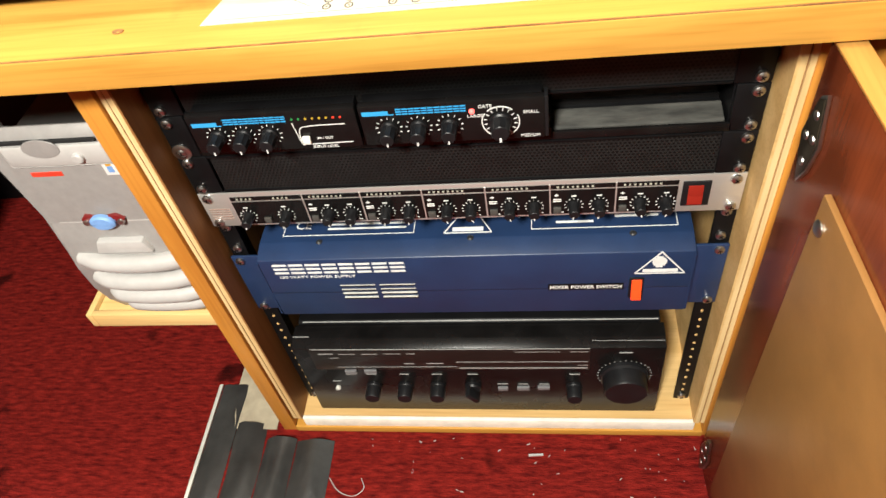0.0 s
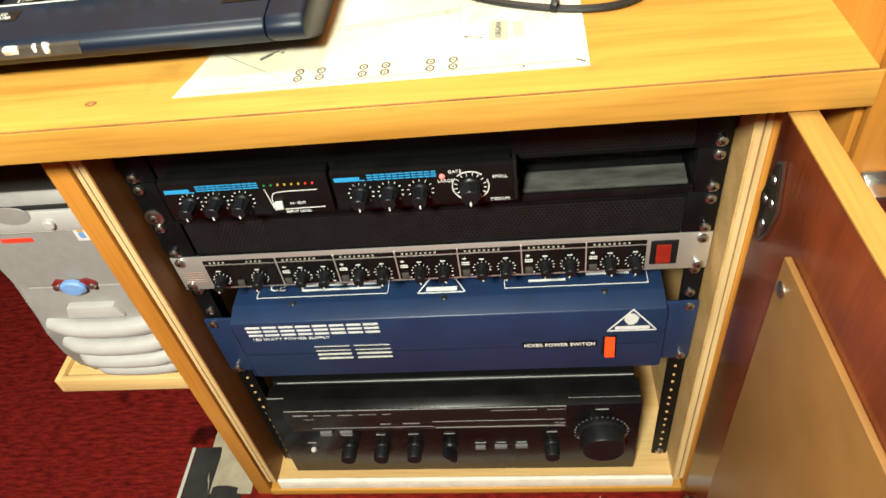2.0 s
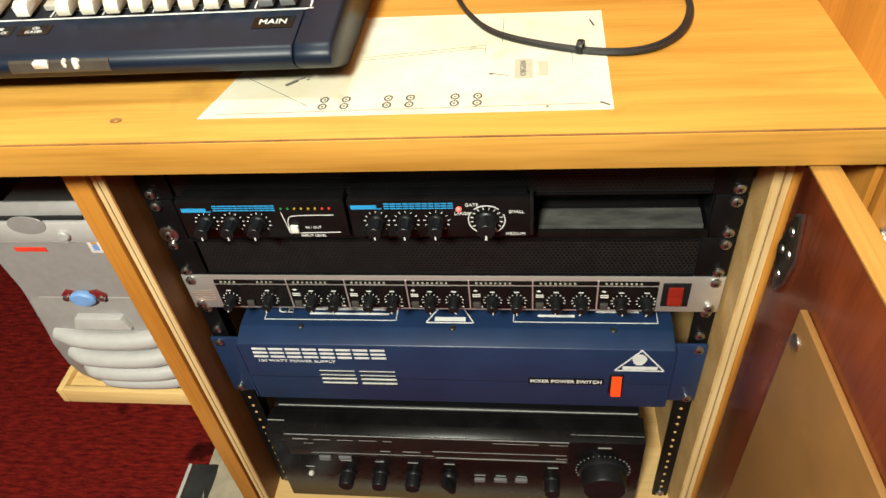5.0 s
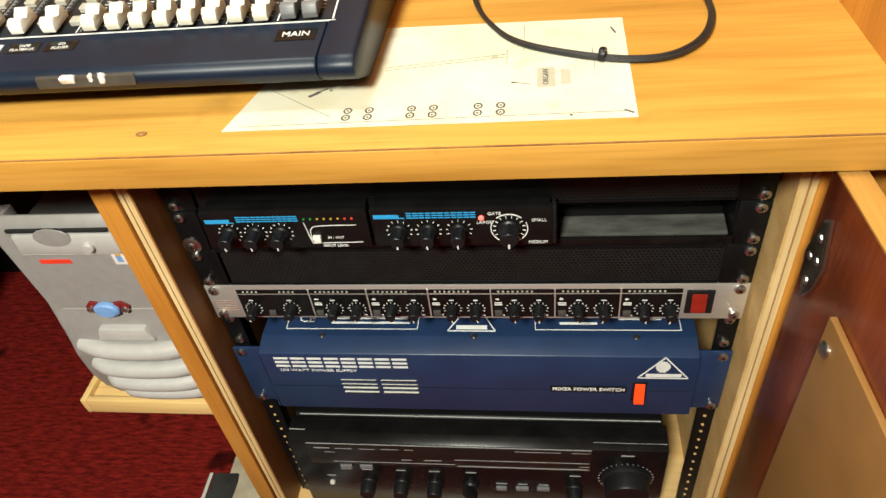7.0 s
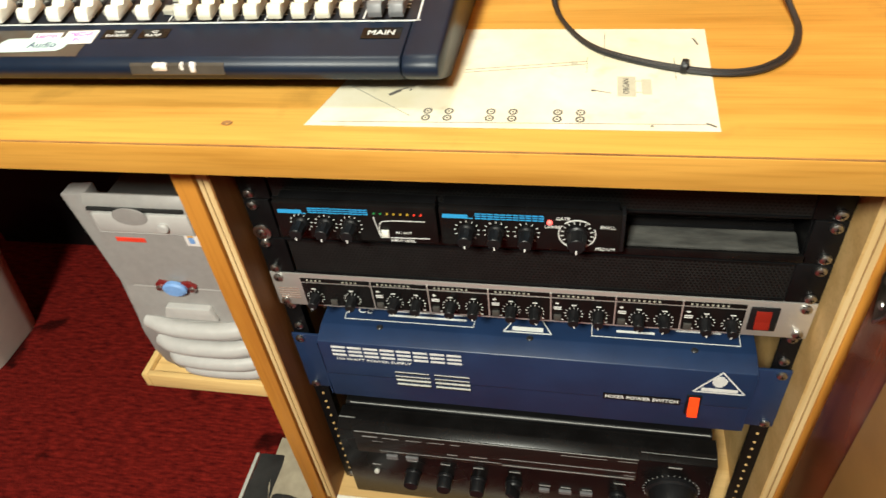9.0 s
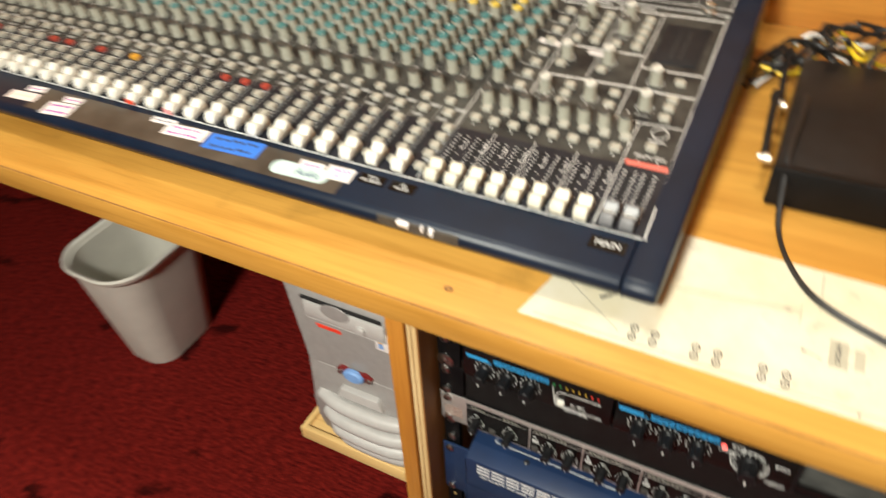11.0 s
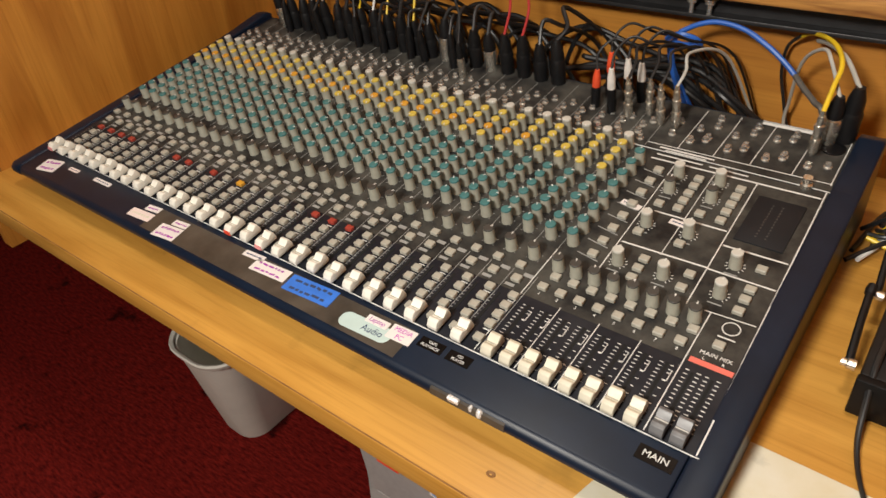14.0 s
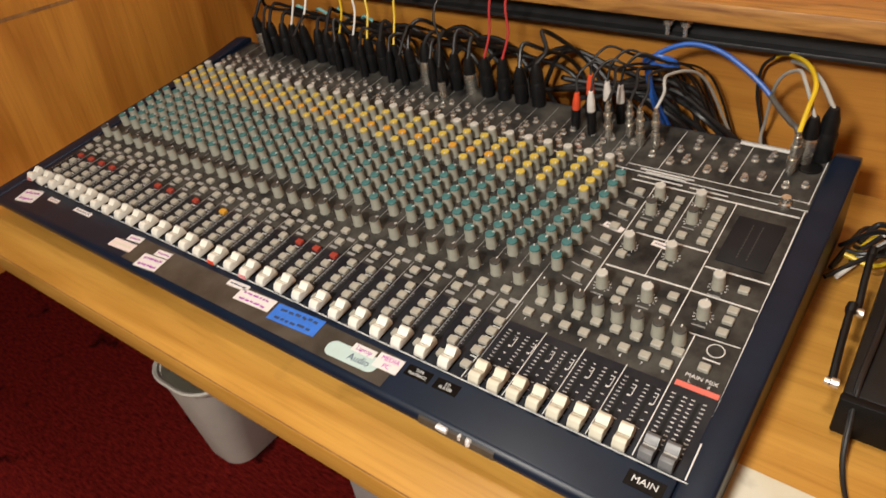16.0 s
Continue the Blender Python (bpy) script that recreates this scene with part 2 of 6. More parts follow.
SILVER_TAPE = material("silver_foil_tape", (0.80, 0.80, 0.80), 0.40, 0.35, 0.2, 200, 0.8, 300)
CLEAR_TAPE = material("grubby_clear_tape", (0.060, 0.050, 0.040), 0.35, 0, 0.4, 20)
CABLE = material("black_cable", (0.014, 0.014, 0.015), 0.40)
CABLE_BLUE = material("blue_cable", (0.022, 0.11, 0.45), 0.35)
CABLE_YELLOW = material("yellow_cable", (0.72, 0.50, 0.02), 0.4)
CABLE_GREY = material("grey_cable", (0.40, 0.40, 0.37), 0.4)
CABLE_WHITE = material("white_cable", (0.72, 0.72, 0.70), 0.4)
CABLE_RED = material("red_cable", (0.42, 0.035, 0.035), 0.4)
CABLE_TEAL = material("teal_tie", (0.20, 0.52, 0.52), 0.5)
RCA_RED = material("red_plug", (0.80, 0.09, 0.03), 0.4)
RCA_WHITE = material("white_plug", (0.75, 0.72, 0.68), 0.4)
GUNMETAL = material("dark_steel_bar", (0.030, 0.030, 0.032), 0.35, 0.3, 0.2, 40)
BRASS = material("dark_bronze_hinge", (0.08, 0.065, 0.045), 0.3, 0.8, 0.2, 60)
SCREEN = material("smoked_display", (0.012, 0.013, 0.016), 0.5, spec=0.25)
NUT_STEEL = material("bright_nut_steel", (0.82, 0.80, 0.76), 0.26, 0.85, 0.15, 80)
DISPLAY = material("amp_display_glass", (0.012, 0.009, 0.008), 0.32, spec=0.3)

# ---- building helpers ----
ORIGIN = {}


def thing(name, base, label, category, group="", kind=""):
    ob = new(name)
    ob.location = base
    ob.empty_display_size = 0.02
    ORIGIN[ob.name] = Vector(base)
    return tagged(ob, label, category, group, kind)


def finish(bm, mats, smooth):
    me = bpy.data.meshes.new("mesh")
    bmesh.ops.recalc_face_normals(bm, faces=bm.faces[:])
    bm.to_mesh(me)
    bm.free()
    for m in mats if isinstance(mats, (list, tuple)) else [mats]:
        me.materials.append(m)
    if smooth:
        me.polygons.foreach_set("use_smooth", [True] * len(me.polygons))
        me.set_sharp_from_angle(angle=radians(35))
    return me


def part(name, bm, mats, parent, label="", smooth=True):
    """One mesh, given in world coordinates, under a thing or a part."""
    o = ORIGIN[parent.name]
    bmesh.ops.translate(bm, verts=bm.verts[:], vec=-o)
    ob = new(name, finish(bm, mats, smooth))
    ob.parent = parent
    ORIGIN[ob.name] = o
    return tagged(ob, label)


def placed(name, me, parent, at, turn=(0, 0, 0), label=""):
    """A shared mesh under a thing, at a place in the world."""
    ob = new(name, me)
    ob.parent = parent
    ob.matrix_basis = pose(*(Vector(at) - ORIGIN[parent.name]), *turn)
    ORIGIN[ob.name] = Vector(at)
    return tagged(ob, label)


def solid(name, bm, mats, label, category, group="", kind="", smooth=True):
    """A thing of a single mesh, its origin at the middle of its base."""
    co = np.array([v.co[:] for v in bm.verts])
    lo, hi = co.min(0), co.max(0)
    base = Vector(((lo[0] + hi[0]) / 2, (lo[1] + hi[1]) / 2, lo[2]))
    bmesh.ops.translate(bm, verts=bm.verts[:], vec=-base)
    ob = new(name, finish(bm, mats, smooth))
    ob.location = base
    ORIGIN[ob.name] = base
    return tagged(ob, label, category, group, kind)


def box(x0, x1, y0, y1, z0, z1, bevel=0.0, bm=None, segments=2, m=None, index=0):
    own = bmesh.new()
    bmesh.ops.create_cube(own, size=1.0)
    for v in own.verts:
        v.co = Vector((x0 + (v.co.x + 0.5) * (x1 - x0), y0 + (v.co.y + 0.5) * (y1 - y0), z0 + (v.co.z + 0.5) * (z1 - z0)))
    if bevel:
        bmesh.ops.bevel(own, geom=own.edges[:], offset=bevel, segments=segments, affect="EDGES", profile=0.5)
    if m is not None:
        bmesh.ops.transform(own, matrix=m, verts=own.verts[:])
    return merge(bm, own, index)


def merge(bm, own, index=0):
    for f in own.faces:
        f.material_index = index
    if bm is None:
        return own
    me = bpy.data.meshes.new("tmp")
    own.to_mesh(me)
    own.free()
    bm.from_mesh(me)
    bpy.data.meshes.remove(me)
    return bm


def lathe(profile, sides=16, bm=None, m=None, indices=None):
    """A turned shape: (radius, height) pairs round z; closed at both ends where the radius is zero."""
    own = bmesh.new()
    rings = []
    for r, z in profile:
        if r <= 1e-9:
            rings.append([own.verts.new((0, 0, z))])
        else:
            rings.append([own.verts.new((r * math.cos(2 * math.pi * k / sides), r * math.sin(2 * math.pi * k / sides), z)) for k in range(sides)])
    faces = []
    for n, (a, b) in enumerate(zip(rings, rings[1:])):
        for k in range(sides):
            a0, a1, b0, b1 = a[k % len(a)], a[(k + 1) % len(a)], b[k % len(b)], b[(k + 1) % len(b)]
            vs = [a0, a1, b1, b0]
            vs = [v for i, v in enumerate(vs) if v not in vs[:i]]
            if len(vs) > 2:
                f = own.faces.new(vs)
                if indices:
                    f.material_index = indices[n]
    if m is not None:
        bmesh.ops.transform(own, matrix=m, verts=own.verts[:])
    if bm is None:
        return own
    me = bpy.data.meshes.new("tmp")
    own.to_mesh(me)
    own.free()
    bm.from_mesh(me)
    bpy.data.meshes.remove(me)
    return bm


def prism(outline, axis, a, b, bm=None, index=0, bevel=0.0):
    """An outline in the two other axes, drawn out along one axis from a to b."""
    own = bmesh.new()
    k = "xyz".index(axis)

    def at(p, v):
        c = list(p)
        c.insert(k, v)
        return own.verts.new(c)
    lo, hi = [at(p, a) for p in outline], [at(p, b) for p in outline]
    own.faces.new(lo)
    own.faces.new(hi[::-1])
    for i in range(len(outline)):
        j = (i + 1) % len(outline)
        own.faces.new((lo[i], hi[i], hi[j], lo[j]))
    if bevel:
        bmesh.ops.bevel(own, geom=own.edges[:], offset=bevel, segments=2, affect="EDGES", profile=0.5)
    return merge(bm, own, index)


def smooth_line(points, steps=8):
    pts = [Vector(p) for p in points]
    pts = [2 * pts[0] - pts[1]] + pts + [2 * pts[-1] - pts[-2]]
    out = []
    for i in range(1, len(pts) - 2):
        p0, p1, p2, p3 = pts[i - 1:i + 3]
        for s in range(steps):
            t = s / steps
            out.append(0.5 * (2 * p1 + (p2 - p0) * t + (2 * p0 - 5 * p1 + 4 * p2 - p3) * t * t + (3 * p1 - p0 - 3 * p2 + p3) * t ** 3))
    out.append(pts[-2])
    return out


def tube(points, radius, bm=None, sides=8, steps=8, index=0):
    """A round cable along a smooth line."""
    own = bmesh.new()
    line = smooth_line(points, steps) if len(points) > 2 else [Vector(p) for p in points]
    up, rings = Vector((0.13, 0.21, 0.97)), []
    for i, p in enumerate(line):
        d = (line[min(i + 1, len(line) - 1)] - line[max(i - 1, 0)]).normalized()
        side = d.cross(up)
        side = side.normalized() if side.length > 1e-3 else d.cross(Vector((1, 0, 0))).normalized()
        up = side.cross(d).normalized()
        rings.append([own.verts.new(p + radius * (math.cos(2 * math.pi * k / sides) * side + math.sin(2 * math.pi * k / sides) * up)) for k in range(sides)])
    for a, b in zip(rings, rings[1:]):
        for k in range(sides):
            own.faces.new((a[k], a[(k + 1) % sides], b[(k + 1) % sides], b[k]))
    own.faces.new(rings[0][::-1])
    own.faces.new(rings[-1])
    return merge(bm, own, index)


def words(text, size, m, bm=None, thick=0.0002, squash=1.0, index=0, bold=0.0):
    """Lettering as a mesh, its middle at the origin of m, reading along x and upwards along y of m."""
    cu = bpy.data.curves.new("letters", "FONT")
    cu.body, cu.size, cu.align_x, cu.align_y, cu.extrude, cu.offset = text, size, "CENTER", "CENTER", thick, bold
    cu.resolution_u = 2
    ob = new("letters", cu)
    bpy.context.view_layer.update()
    me = bpy.data.meshes.new_from_object(ob.evaluated_get(bpy.context.evaluated_depsgraph_get()))
    bpy.data.objects.remove(ob)
    own = bmesh.new()
    own.from_mesh(me)
    bpy.data.meshes.remove(me)
    bmesh.ops.scale(own, vec=(squash, 1, 1), verts=own.verts[:])
    bmesh.ops.transform(own, matrix=m, verts=own.verts[:])
    return merge(bm, own, index)


def quad_bar(a, b, width, normal, bm=None, thick=0.0003, index=0):
    """A thin printed bar from a to b, lying on a surface with that normal."""
    a, b, n = Vector(a), Vector(b), Vector(normal).normalized()
    s = (b - a).cross(n).normalized() * width / 2
    own = bmesh.new()
    lo = [own.verts.new(p - n * 0.0004) for p in (a - s, b - s, b + s, a + s)]
    hi = [own.verts.new(p + n * thick) for p in (a - s, b - s, b + s, a + s)]
    own.faces.new(lo)
    own.faces.new(hi[::-1])
    for i in range(4):
        j = (i + 1) % 4
        own.faces.new((lo[i], hi[i], hi[j], lo[j]))
    return merge(bm, own, index)


def front(x, y, z):
    """A pose for lettering on an upright face that looks towards -y."""
    return pose(x, y, z, 90, 0, 0)


# ---- the room ----
DESK = R + 0.058      # desk top
EDGE = -0.0665         # front edge of the desk
BACK = 0.575          # wall behind the desk
LEFT = -1.095         # left side panel of the booth
RIGHT = 0.2905         # right side panel of the booth

solid("floor", box(-2.6, 2.6, -2.8, BACK + 0.1, -0.05, 0.0), CARPET, "worn dark red ribbed carpet", "carpet", kind="structure", smooth=False)
solid("ceiling", box(-2.6, 2.6, -2.8, BACK + 0.1, 2.45, 2.55), PAINT_WALL, "plain pale ceiling", "ceiling", kind="structure", smooth=False)
solid("wall_north", box(-2.6, 2.6, BACK, BACK + 0.1, 0, 2.45), OAK_BACK, "oak-veneered back panel behind the desk", "wall", kind="structure", smooth=False)
solid("wall_south", box(-2.6, 2.6, -2.9, -2.8, 0, 2.45), PAINT_WALL, "plain painted wall", "wall", kind="structure", smooth=False)
solid("wall_west", box(-2.7, -2.6, -2.8, BACK + 0.1, 0, 2.45), PAINT_WALL, "plain painted wall", "wall", kind="structure", smooth=False)
solid("wall_east", box(2.6, 2.7, -2.8, BACK + 0.1, 0, 2.45), PAINT_WALL, "plain painted wall", "wall", kind="structure", smooth=False)

# desk with its lipped front edge, side panels and cabinet carcass
desk = thing("desk", (-0.36, 0.26, 0), "built-in oak-veneered sound desk with a lipped edge", "desk")
part("desktop", box(LEFT, RIGHT, EDGE - 0.0020, BACK - 0.001, DESK - 0.022, DESK, 0.0003), OAK, desk)
part("front_lip", box(LEFT, RIGHT + 0.003, EDGE - 0.0036, EDGE - 0.0021, DESK - 0.026, DESK - 0.0014, 0.0004), OAK, desk, "solid oak edge strip with a dark glue line")
part("glue_line", box(LEFT, RIGHT, EDGE - 0.0030, EDGE - 0.0021, DESK - 0.0013, DESK - 0.0004), PLY_DARK, desk)
part("under_rail", box(-0.245, 0.2425, -0.027, -0.009, DESK - 0.045, DESK - 0.022, 0.001), OAK, desk)
part("side_panel", box(LEFT - 0.025, LEFT, -0.050, BACK, R - 0.06, 1.35, 0.001), OAK_Z, desk, "tall oak-veneered end panel")
part("shadow_gap", box(LEFT - 0.002, LEFT + 0.0004, -0.019, -0.015, DESK + 0.001, 1.35), PLY_DARK, desk, "dark shadow gap")
part("shadow_gap", box(LEFT - 0.002, LEFT + 0.0004, -0.0145, BACK - 0.002, R + 0.280, R + 0.285), PLY_DARK, desk, "dark shadow gap")
part("side_panel", box(RIGHT, RIGHT + 0.02, -0.0590, BACK, 0.0, 1.35, 0.001), OAK_Z, desk, "tall oak-veneered end panel")
part("end_stile", box(RIGHT + 0.004, RIGHT + 0.25, EDGE - 0.001, -0.0592, 0.0, 1.35, 0.0015), OAK_Z, desk)
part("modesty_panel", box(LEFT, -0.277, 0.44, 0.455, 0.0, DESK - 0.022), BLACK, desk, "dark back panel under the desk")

cab = thing("rack_cabinet", (0, 0.2, 0), "open oak-edged plywood rack cabinet under the desk", "cabinet")
part("outer_side", box(-0.2795, -0.2605, -0.030, 0.44, 0.0, DESK - 0.0225, 0.001), OAK_Z, cab)
for n, (x0, x1, mat, y0) in enumerate(((-0.2600, -0.2578, PLY_DARK, -0.024), (-0.2577, -0.2538, PLY_LIGHT, -0.028), (-0.2537, -0.2522, PLY_DARK, -0.027), (-0.2521, -0.2475, PLY_LIGHT, -0.029))):
    part("ply_layer", box(x0, x1, y0, 0.44, 0.03, DESK - 0.0225), mat, cab)
# left face takes a darker ply colour, its shade painted in
part("inner_side", box(-0.2474, -0.2455, -0.029, 0.44, 0.03, DESK - 0.0225), wood("ply_inner_shaded", (0.36, 0.17, 0.05), (0.26, 0.11, 0.03), "z", 0.5), cab, "inner ply face, darkened for the shade on it")
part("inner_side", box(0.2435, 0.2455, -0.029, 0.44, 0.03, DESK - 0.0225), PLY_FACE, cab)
for x0, x1, mat, y0 in ((0.2456, 0.2500, PLY_LIGHT, -0.029), (0.2501, 0.2516, PLY_DARK, -0.027), (0.2517, 0.2560, PLY_LIGHT, -0.0285)):
    part("ply_layer", box(x0, x1, y0, 0.44, 0.03, DESK - 0.0225), mat, cab)
part("outer_side", box(0.2562, 0.2760, -0.030, 0.44, 0.0, DESK - 0.0225, 0.001), OAK_Z, cab)
part("bottom_board", box(-0.2455, 0.2435, -0.024, 0.44, 0.012, 0.030), PLY_FACE, cab)
part("bottom_edge", box(-0.2455, 0.2455, -0.029, -0.0245, 0.012, 0.0315, 0.0005), material("white_edge_band", (0.82, 0.76, 0.66), 0.5), cab, "pale edge band")
part("plinth", box(-0.2600, 0.2560, -0.031, -0.012, 0.0, 0.0115, 0.0005), OAK, cab)
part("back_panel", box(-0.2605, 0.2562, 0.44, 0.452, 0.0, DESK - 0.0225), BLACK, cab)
for sx in (-1, 1):
    rail = part("rack_rail", box(sx * 0.2326 - 0.0085, sx * 0.2326 + 0.0085, 0.003, 0.006, 0.033, R + 0.006), BLACK, cab, "drilled black steel rack rail")
    part("rail_flange", box(sx * 0.2412 - 0.0012, sx * 0.2412 + 0.0012, 0.006, 0.04, 0.033, R + 0.006), BLACK, rail)
    bm = None
    for u in range(7, 12):
        for dz in (0.00635, 0.02222, 0.0381):
            z = R - u * 0.04445 - dz
            if z > 0.045:
                bm = lathe([(0, -0.0004), (0.0016, -0.0004), (0.0016, 0.0006), (0, 0.0006)], 8, bm, pose(sx * 0.2326, 0.0028, z, 90))
    part("rail_hole", bm, PLY_FACE, rail, "bright screw hole")
bolt_bm = lathe([(0.0048, 0), (0.0048, 0.0009), (0.0043, 0.0022), (0.0028, 0.0032), (0.0012, 0.0034), (0, 0.0026)], 14)
box(-0.0023, 0.0023, -0.0004, 0.0004, 0.0030, 0.0037, bm=bolt_bm, index=1)
box(-0.0004, 0.0004, -0.0023, 0.0023, 0.0030, 0.0037, bm=bolt_bm, index=1)
BOLT = finish(bolt_bm, [STEEL, BLACK], True)


def bolts(parent, heights, y=-0.0032, sides=(-1, 1)):
    for s in sides:
        for z in heights:
            placed("bolt", BOLT, parent, (s * 0.2326, y, R + z), (90, random.uniform(0, 90), 0))


bolts(cab, [-0.18415, -0.2159, -0.510], 0.0028)

# ---- rack equipment ----
def knob_mesh(r, h, sides, mats, cap=0.25, skirt=0.0, pointer=True, ridge=False, point=0.45):
    """A round control knob standing on z = 0: body, coloured top and a pointer line."""
    prof, idx = [(r + skirt, 0.0)], []
    if skirt:
        prof += [(r + skirt, h * 0.12), (r, h * 0.2)]
        idx += [0, 0]
    prof += [(r * 0.95, h * (1 - cap)), (r * 0.93, h * 0.97), (r * 0.80, h), (0, h)]
    idx += [0, 1, 1, 1]
    bm = lathe(prof, sides, indices=idx)
    if ridge:
        for v in bm.verts:
            rr = math.hypot(v.co.x, v.co.y)
            if h * 0.15 < v.co.z < h * 0.99 and rr > r * 0.5:
                k = round(math.atan2(v.co.y, v.co.x) / (2 * math.pi / sides)) % 2
                v.co.x, v.co.y = v.co.x * (1.0 if k else 0.88), v.co.y * (1.0 if k else 0.88)
    if pointer:
        box(-r * 0.10, r * 0.10, -r * 0.96, -r * point, h * 0.93, h * 1.012, bm=bm, index=2)
    return finish(bm, mats, True)


def tick_ring(bm, c, r, n, length, m, a0=-140, a1=140, width=0.0005):
    for k in range(n):
        a = radians(a0 + (a1 - a0) * k / (n - 1))
        d = Vector((math.sin(a), math.cos(a), 0))
        bm = quad_bar(m @ (c + d * r), m @ (c + d * (r + length)), width, m.to_3x3() @ Vector((0, 0, 1)), bm)
    return bm


FRONT_N = (0, -1, 0)
U = 0.04445
u0, u1 = R - 0.0715, R - 0.0325
DUSTY_BLACK = material("dusty_black_steel", (0.020, 0.020, 0.019), 0.5, 0, 0.5, 30, second=(0.004, 0.004, 0.004), spec=0.25)
for u, label in ((0, "black perforated steel vent panel above the effects shelf"), (2, "black perforated steel vent panel under the effects shelf")):
    z1, z0 = R - u * U - 0.0006, R - (u + 1) * U + 0.0006
    v = thing("vent_panel", (0, 0, z0), label, "vent panel", "vent panels in the rack")
    part("mesh_field", box(-0.212, 0.215, -0.0015, 0.001, z0 + 0.002, z1 - 0.002), MESH, v)
    for s in (-1, 1):
        part("ear", box(min(s * 0.2405, s * 0.214), max(s * 0.2405, s * 0.214), -0.003, 0.002, z0, z1, 0.0006), BLACK, v)
    part("flange", box(-0.2135, 0.2135, -0.003, 0.0, z1 - 0.0022, z1, 0.0004), BLACK, v)
    part("flange", box(-0.2135, 0.2135, -0.003, 0.0, z0, z0 + 0.0022, 0.0004), BLACK, v)
    bolts(v, [-u * U - 0.00635, -u * U - 0.0381])

shelf = thing("rack_shelf", (0, 0.08, R - 2 * U), "black steel rack shelf holding two small effects units", "rack shelf")
z1, z0 = R - U - 0.0006, R - 2 * U + 0.0006
part("tray", box(-0.216, 0.219, 0.0, 0.20, z0, z0 + 0.0015), BLACK, shelf)
part("lip", box(-0.216, 0.0825, -0.003, 0.0, z0, z0 + 0.012, 0.0006), BLACK_GLOSS, shelf, "dusty front lip")
part("lip", box(0.0827, 0.219, -0.003, 0.0, z0, z0 + 0.0075, 0.0006), BLACK_GLOSS, shelf, "low front lip")
part("riser", box(-0.2, 0.0825, 0.006, 0.10, z0 + 0.0016, u0 - 0.0002, 0.001), DUSTY_BLACK, shelf, "dusty folded riser")
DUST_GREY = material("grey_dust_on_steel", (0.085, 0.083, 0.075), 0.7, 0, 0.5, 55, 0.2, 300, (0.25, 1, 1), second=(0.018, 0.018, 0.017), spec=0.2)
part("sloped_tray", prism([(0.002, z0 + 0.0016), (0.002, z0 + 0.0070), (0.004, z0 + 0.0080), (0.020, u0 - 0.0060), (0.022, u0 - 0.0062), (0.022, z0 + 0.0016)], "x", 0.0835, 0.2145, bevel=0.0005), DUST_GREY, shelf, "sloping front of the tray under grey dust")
# the rear is plain black: colour stands for the shade deep in the bay
part("rear_tray", box(0.0835, 0.2145, 0.0225, 0.11, z0 + 0.0016, u0 - 0.0075, 0.0005), BLACK, shelf, "rear half of the tray, black for the shade there")
part("tray_ridge", prism([(0.036, u0 - 0.0076), (0.036, u0 - 0.0030), (0.0375, u0 - 0.0020), (0.042, u0 - 0.0020), (0.0435, u0 - 0.0076)], "x", 0.0835, 0.2145), DUST_GREY, shelf, "thin dusty ridge across the tray")
part("tray_ridge", prism([(0.028, u0 - 0.0076), (0.028, u0 - 0.0050), (0.0300, u0 - 0.0045), (0.031, u0 - 0.0076)], "x", 0.0835, 0.2145), BLACK_GLOSS, shelf, "shiny black ridge across the tray")
for s in (-1, 1):
    part("ear", box(min(s * 0.2405, s * 0.217), max(s * 0.2405, s * 0.217), -0.003, 0.002, z0, z1, 0.0006), BLACK, shelf)
    part("side", box(min(s * 0.2165, s * 0.218), max(s * 0.2165, s * 0.218), 0.0025, 0.20, z0, z1), BLACK, shelf)
for s, z in ((-1, -U - 0.00635), (-1, -U - 0.0381), (1, -U - 0.00635), (1, -U - 0.0381)):
    placed("bolt", BOLT, shelf, (s * 0.2326, -0.0032, R + z), (90, random.uniform(0, 90), 0))
part("cup_washer", lathe([(0.0085, 0), (0.0085, 0.001), (0.006, 0.0022), (0.0048, 0.0022)], 16, None, pose(-0.2326, -0.0031, R - U - 0.0381, 90)), STEEL, shelf)

SMALL = knob_mesh(0.0062, 0.0155, 18, [BLACK_PLASTIC, BLACK_PLASTIC, INK], skirt=0.0006, ridge=True)
BIG_KNOB = knob_mesh(0.0078, 0.0150, 20, [BLACK_PLASTIC, BLACK_PLASTIC, INK], skirt=0.0008, ridge=True)
FY = -0.020


def effects_unit(name, label, x0, x1):
    u = thing(name, ((x0 + x1) / 2, 0.05, u0), label, "effects unit", "half-rack effects units")
    part("case", box(x0 + 0.002, x1 - 0.002, FY + 0.007, 0.115, u0 + 0.0015, u1 - 0.002, 0.0008), BLACK, u)
    part("face", box(x0, x1, FY, FY + 0.007, u0, u1, 0.0018), BLACK_GLOSS, u)
    return u


z_top, z_mid = R - 0.0395, R - 0.0545
lim = effects_unit("limiter", "small black half-rack limiter with three knobs", -0.205, -0.066)
for x in (-0.183, -0.161, -0.139):
    k = placed("knob", SMALL, lim, (x, FY - 0.0002, z_mid), (90, 0, 0))
    m = pose(x, FY - 0.0002, z_mid, 90)
    tagged(part("scale_mark", tick_ring(None, Vector((0, 0, 0)), 0.0084, 11, 0.0016, m), INK, lim), kind="stuff")
bm = None
for i, mt in enumerate((0, 0, 1, 1, 1, 1, 2, 2)):
    part("led", lathe([(0.0010, 0), (0.0010, 0.0006), (0, 0.0011)], 8, None, pose(-0.1175 + i * 0.0056, FY - 0.0002, z_top - 0.001, 90)), (LED_GREEN, LED_AMBER, RED)[mt], lim)
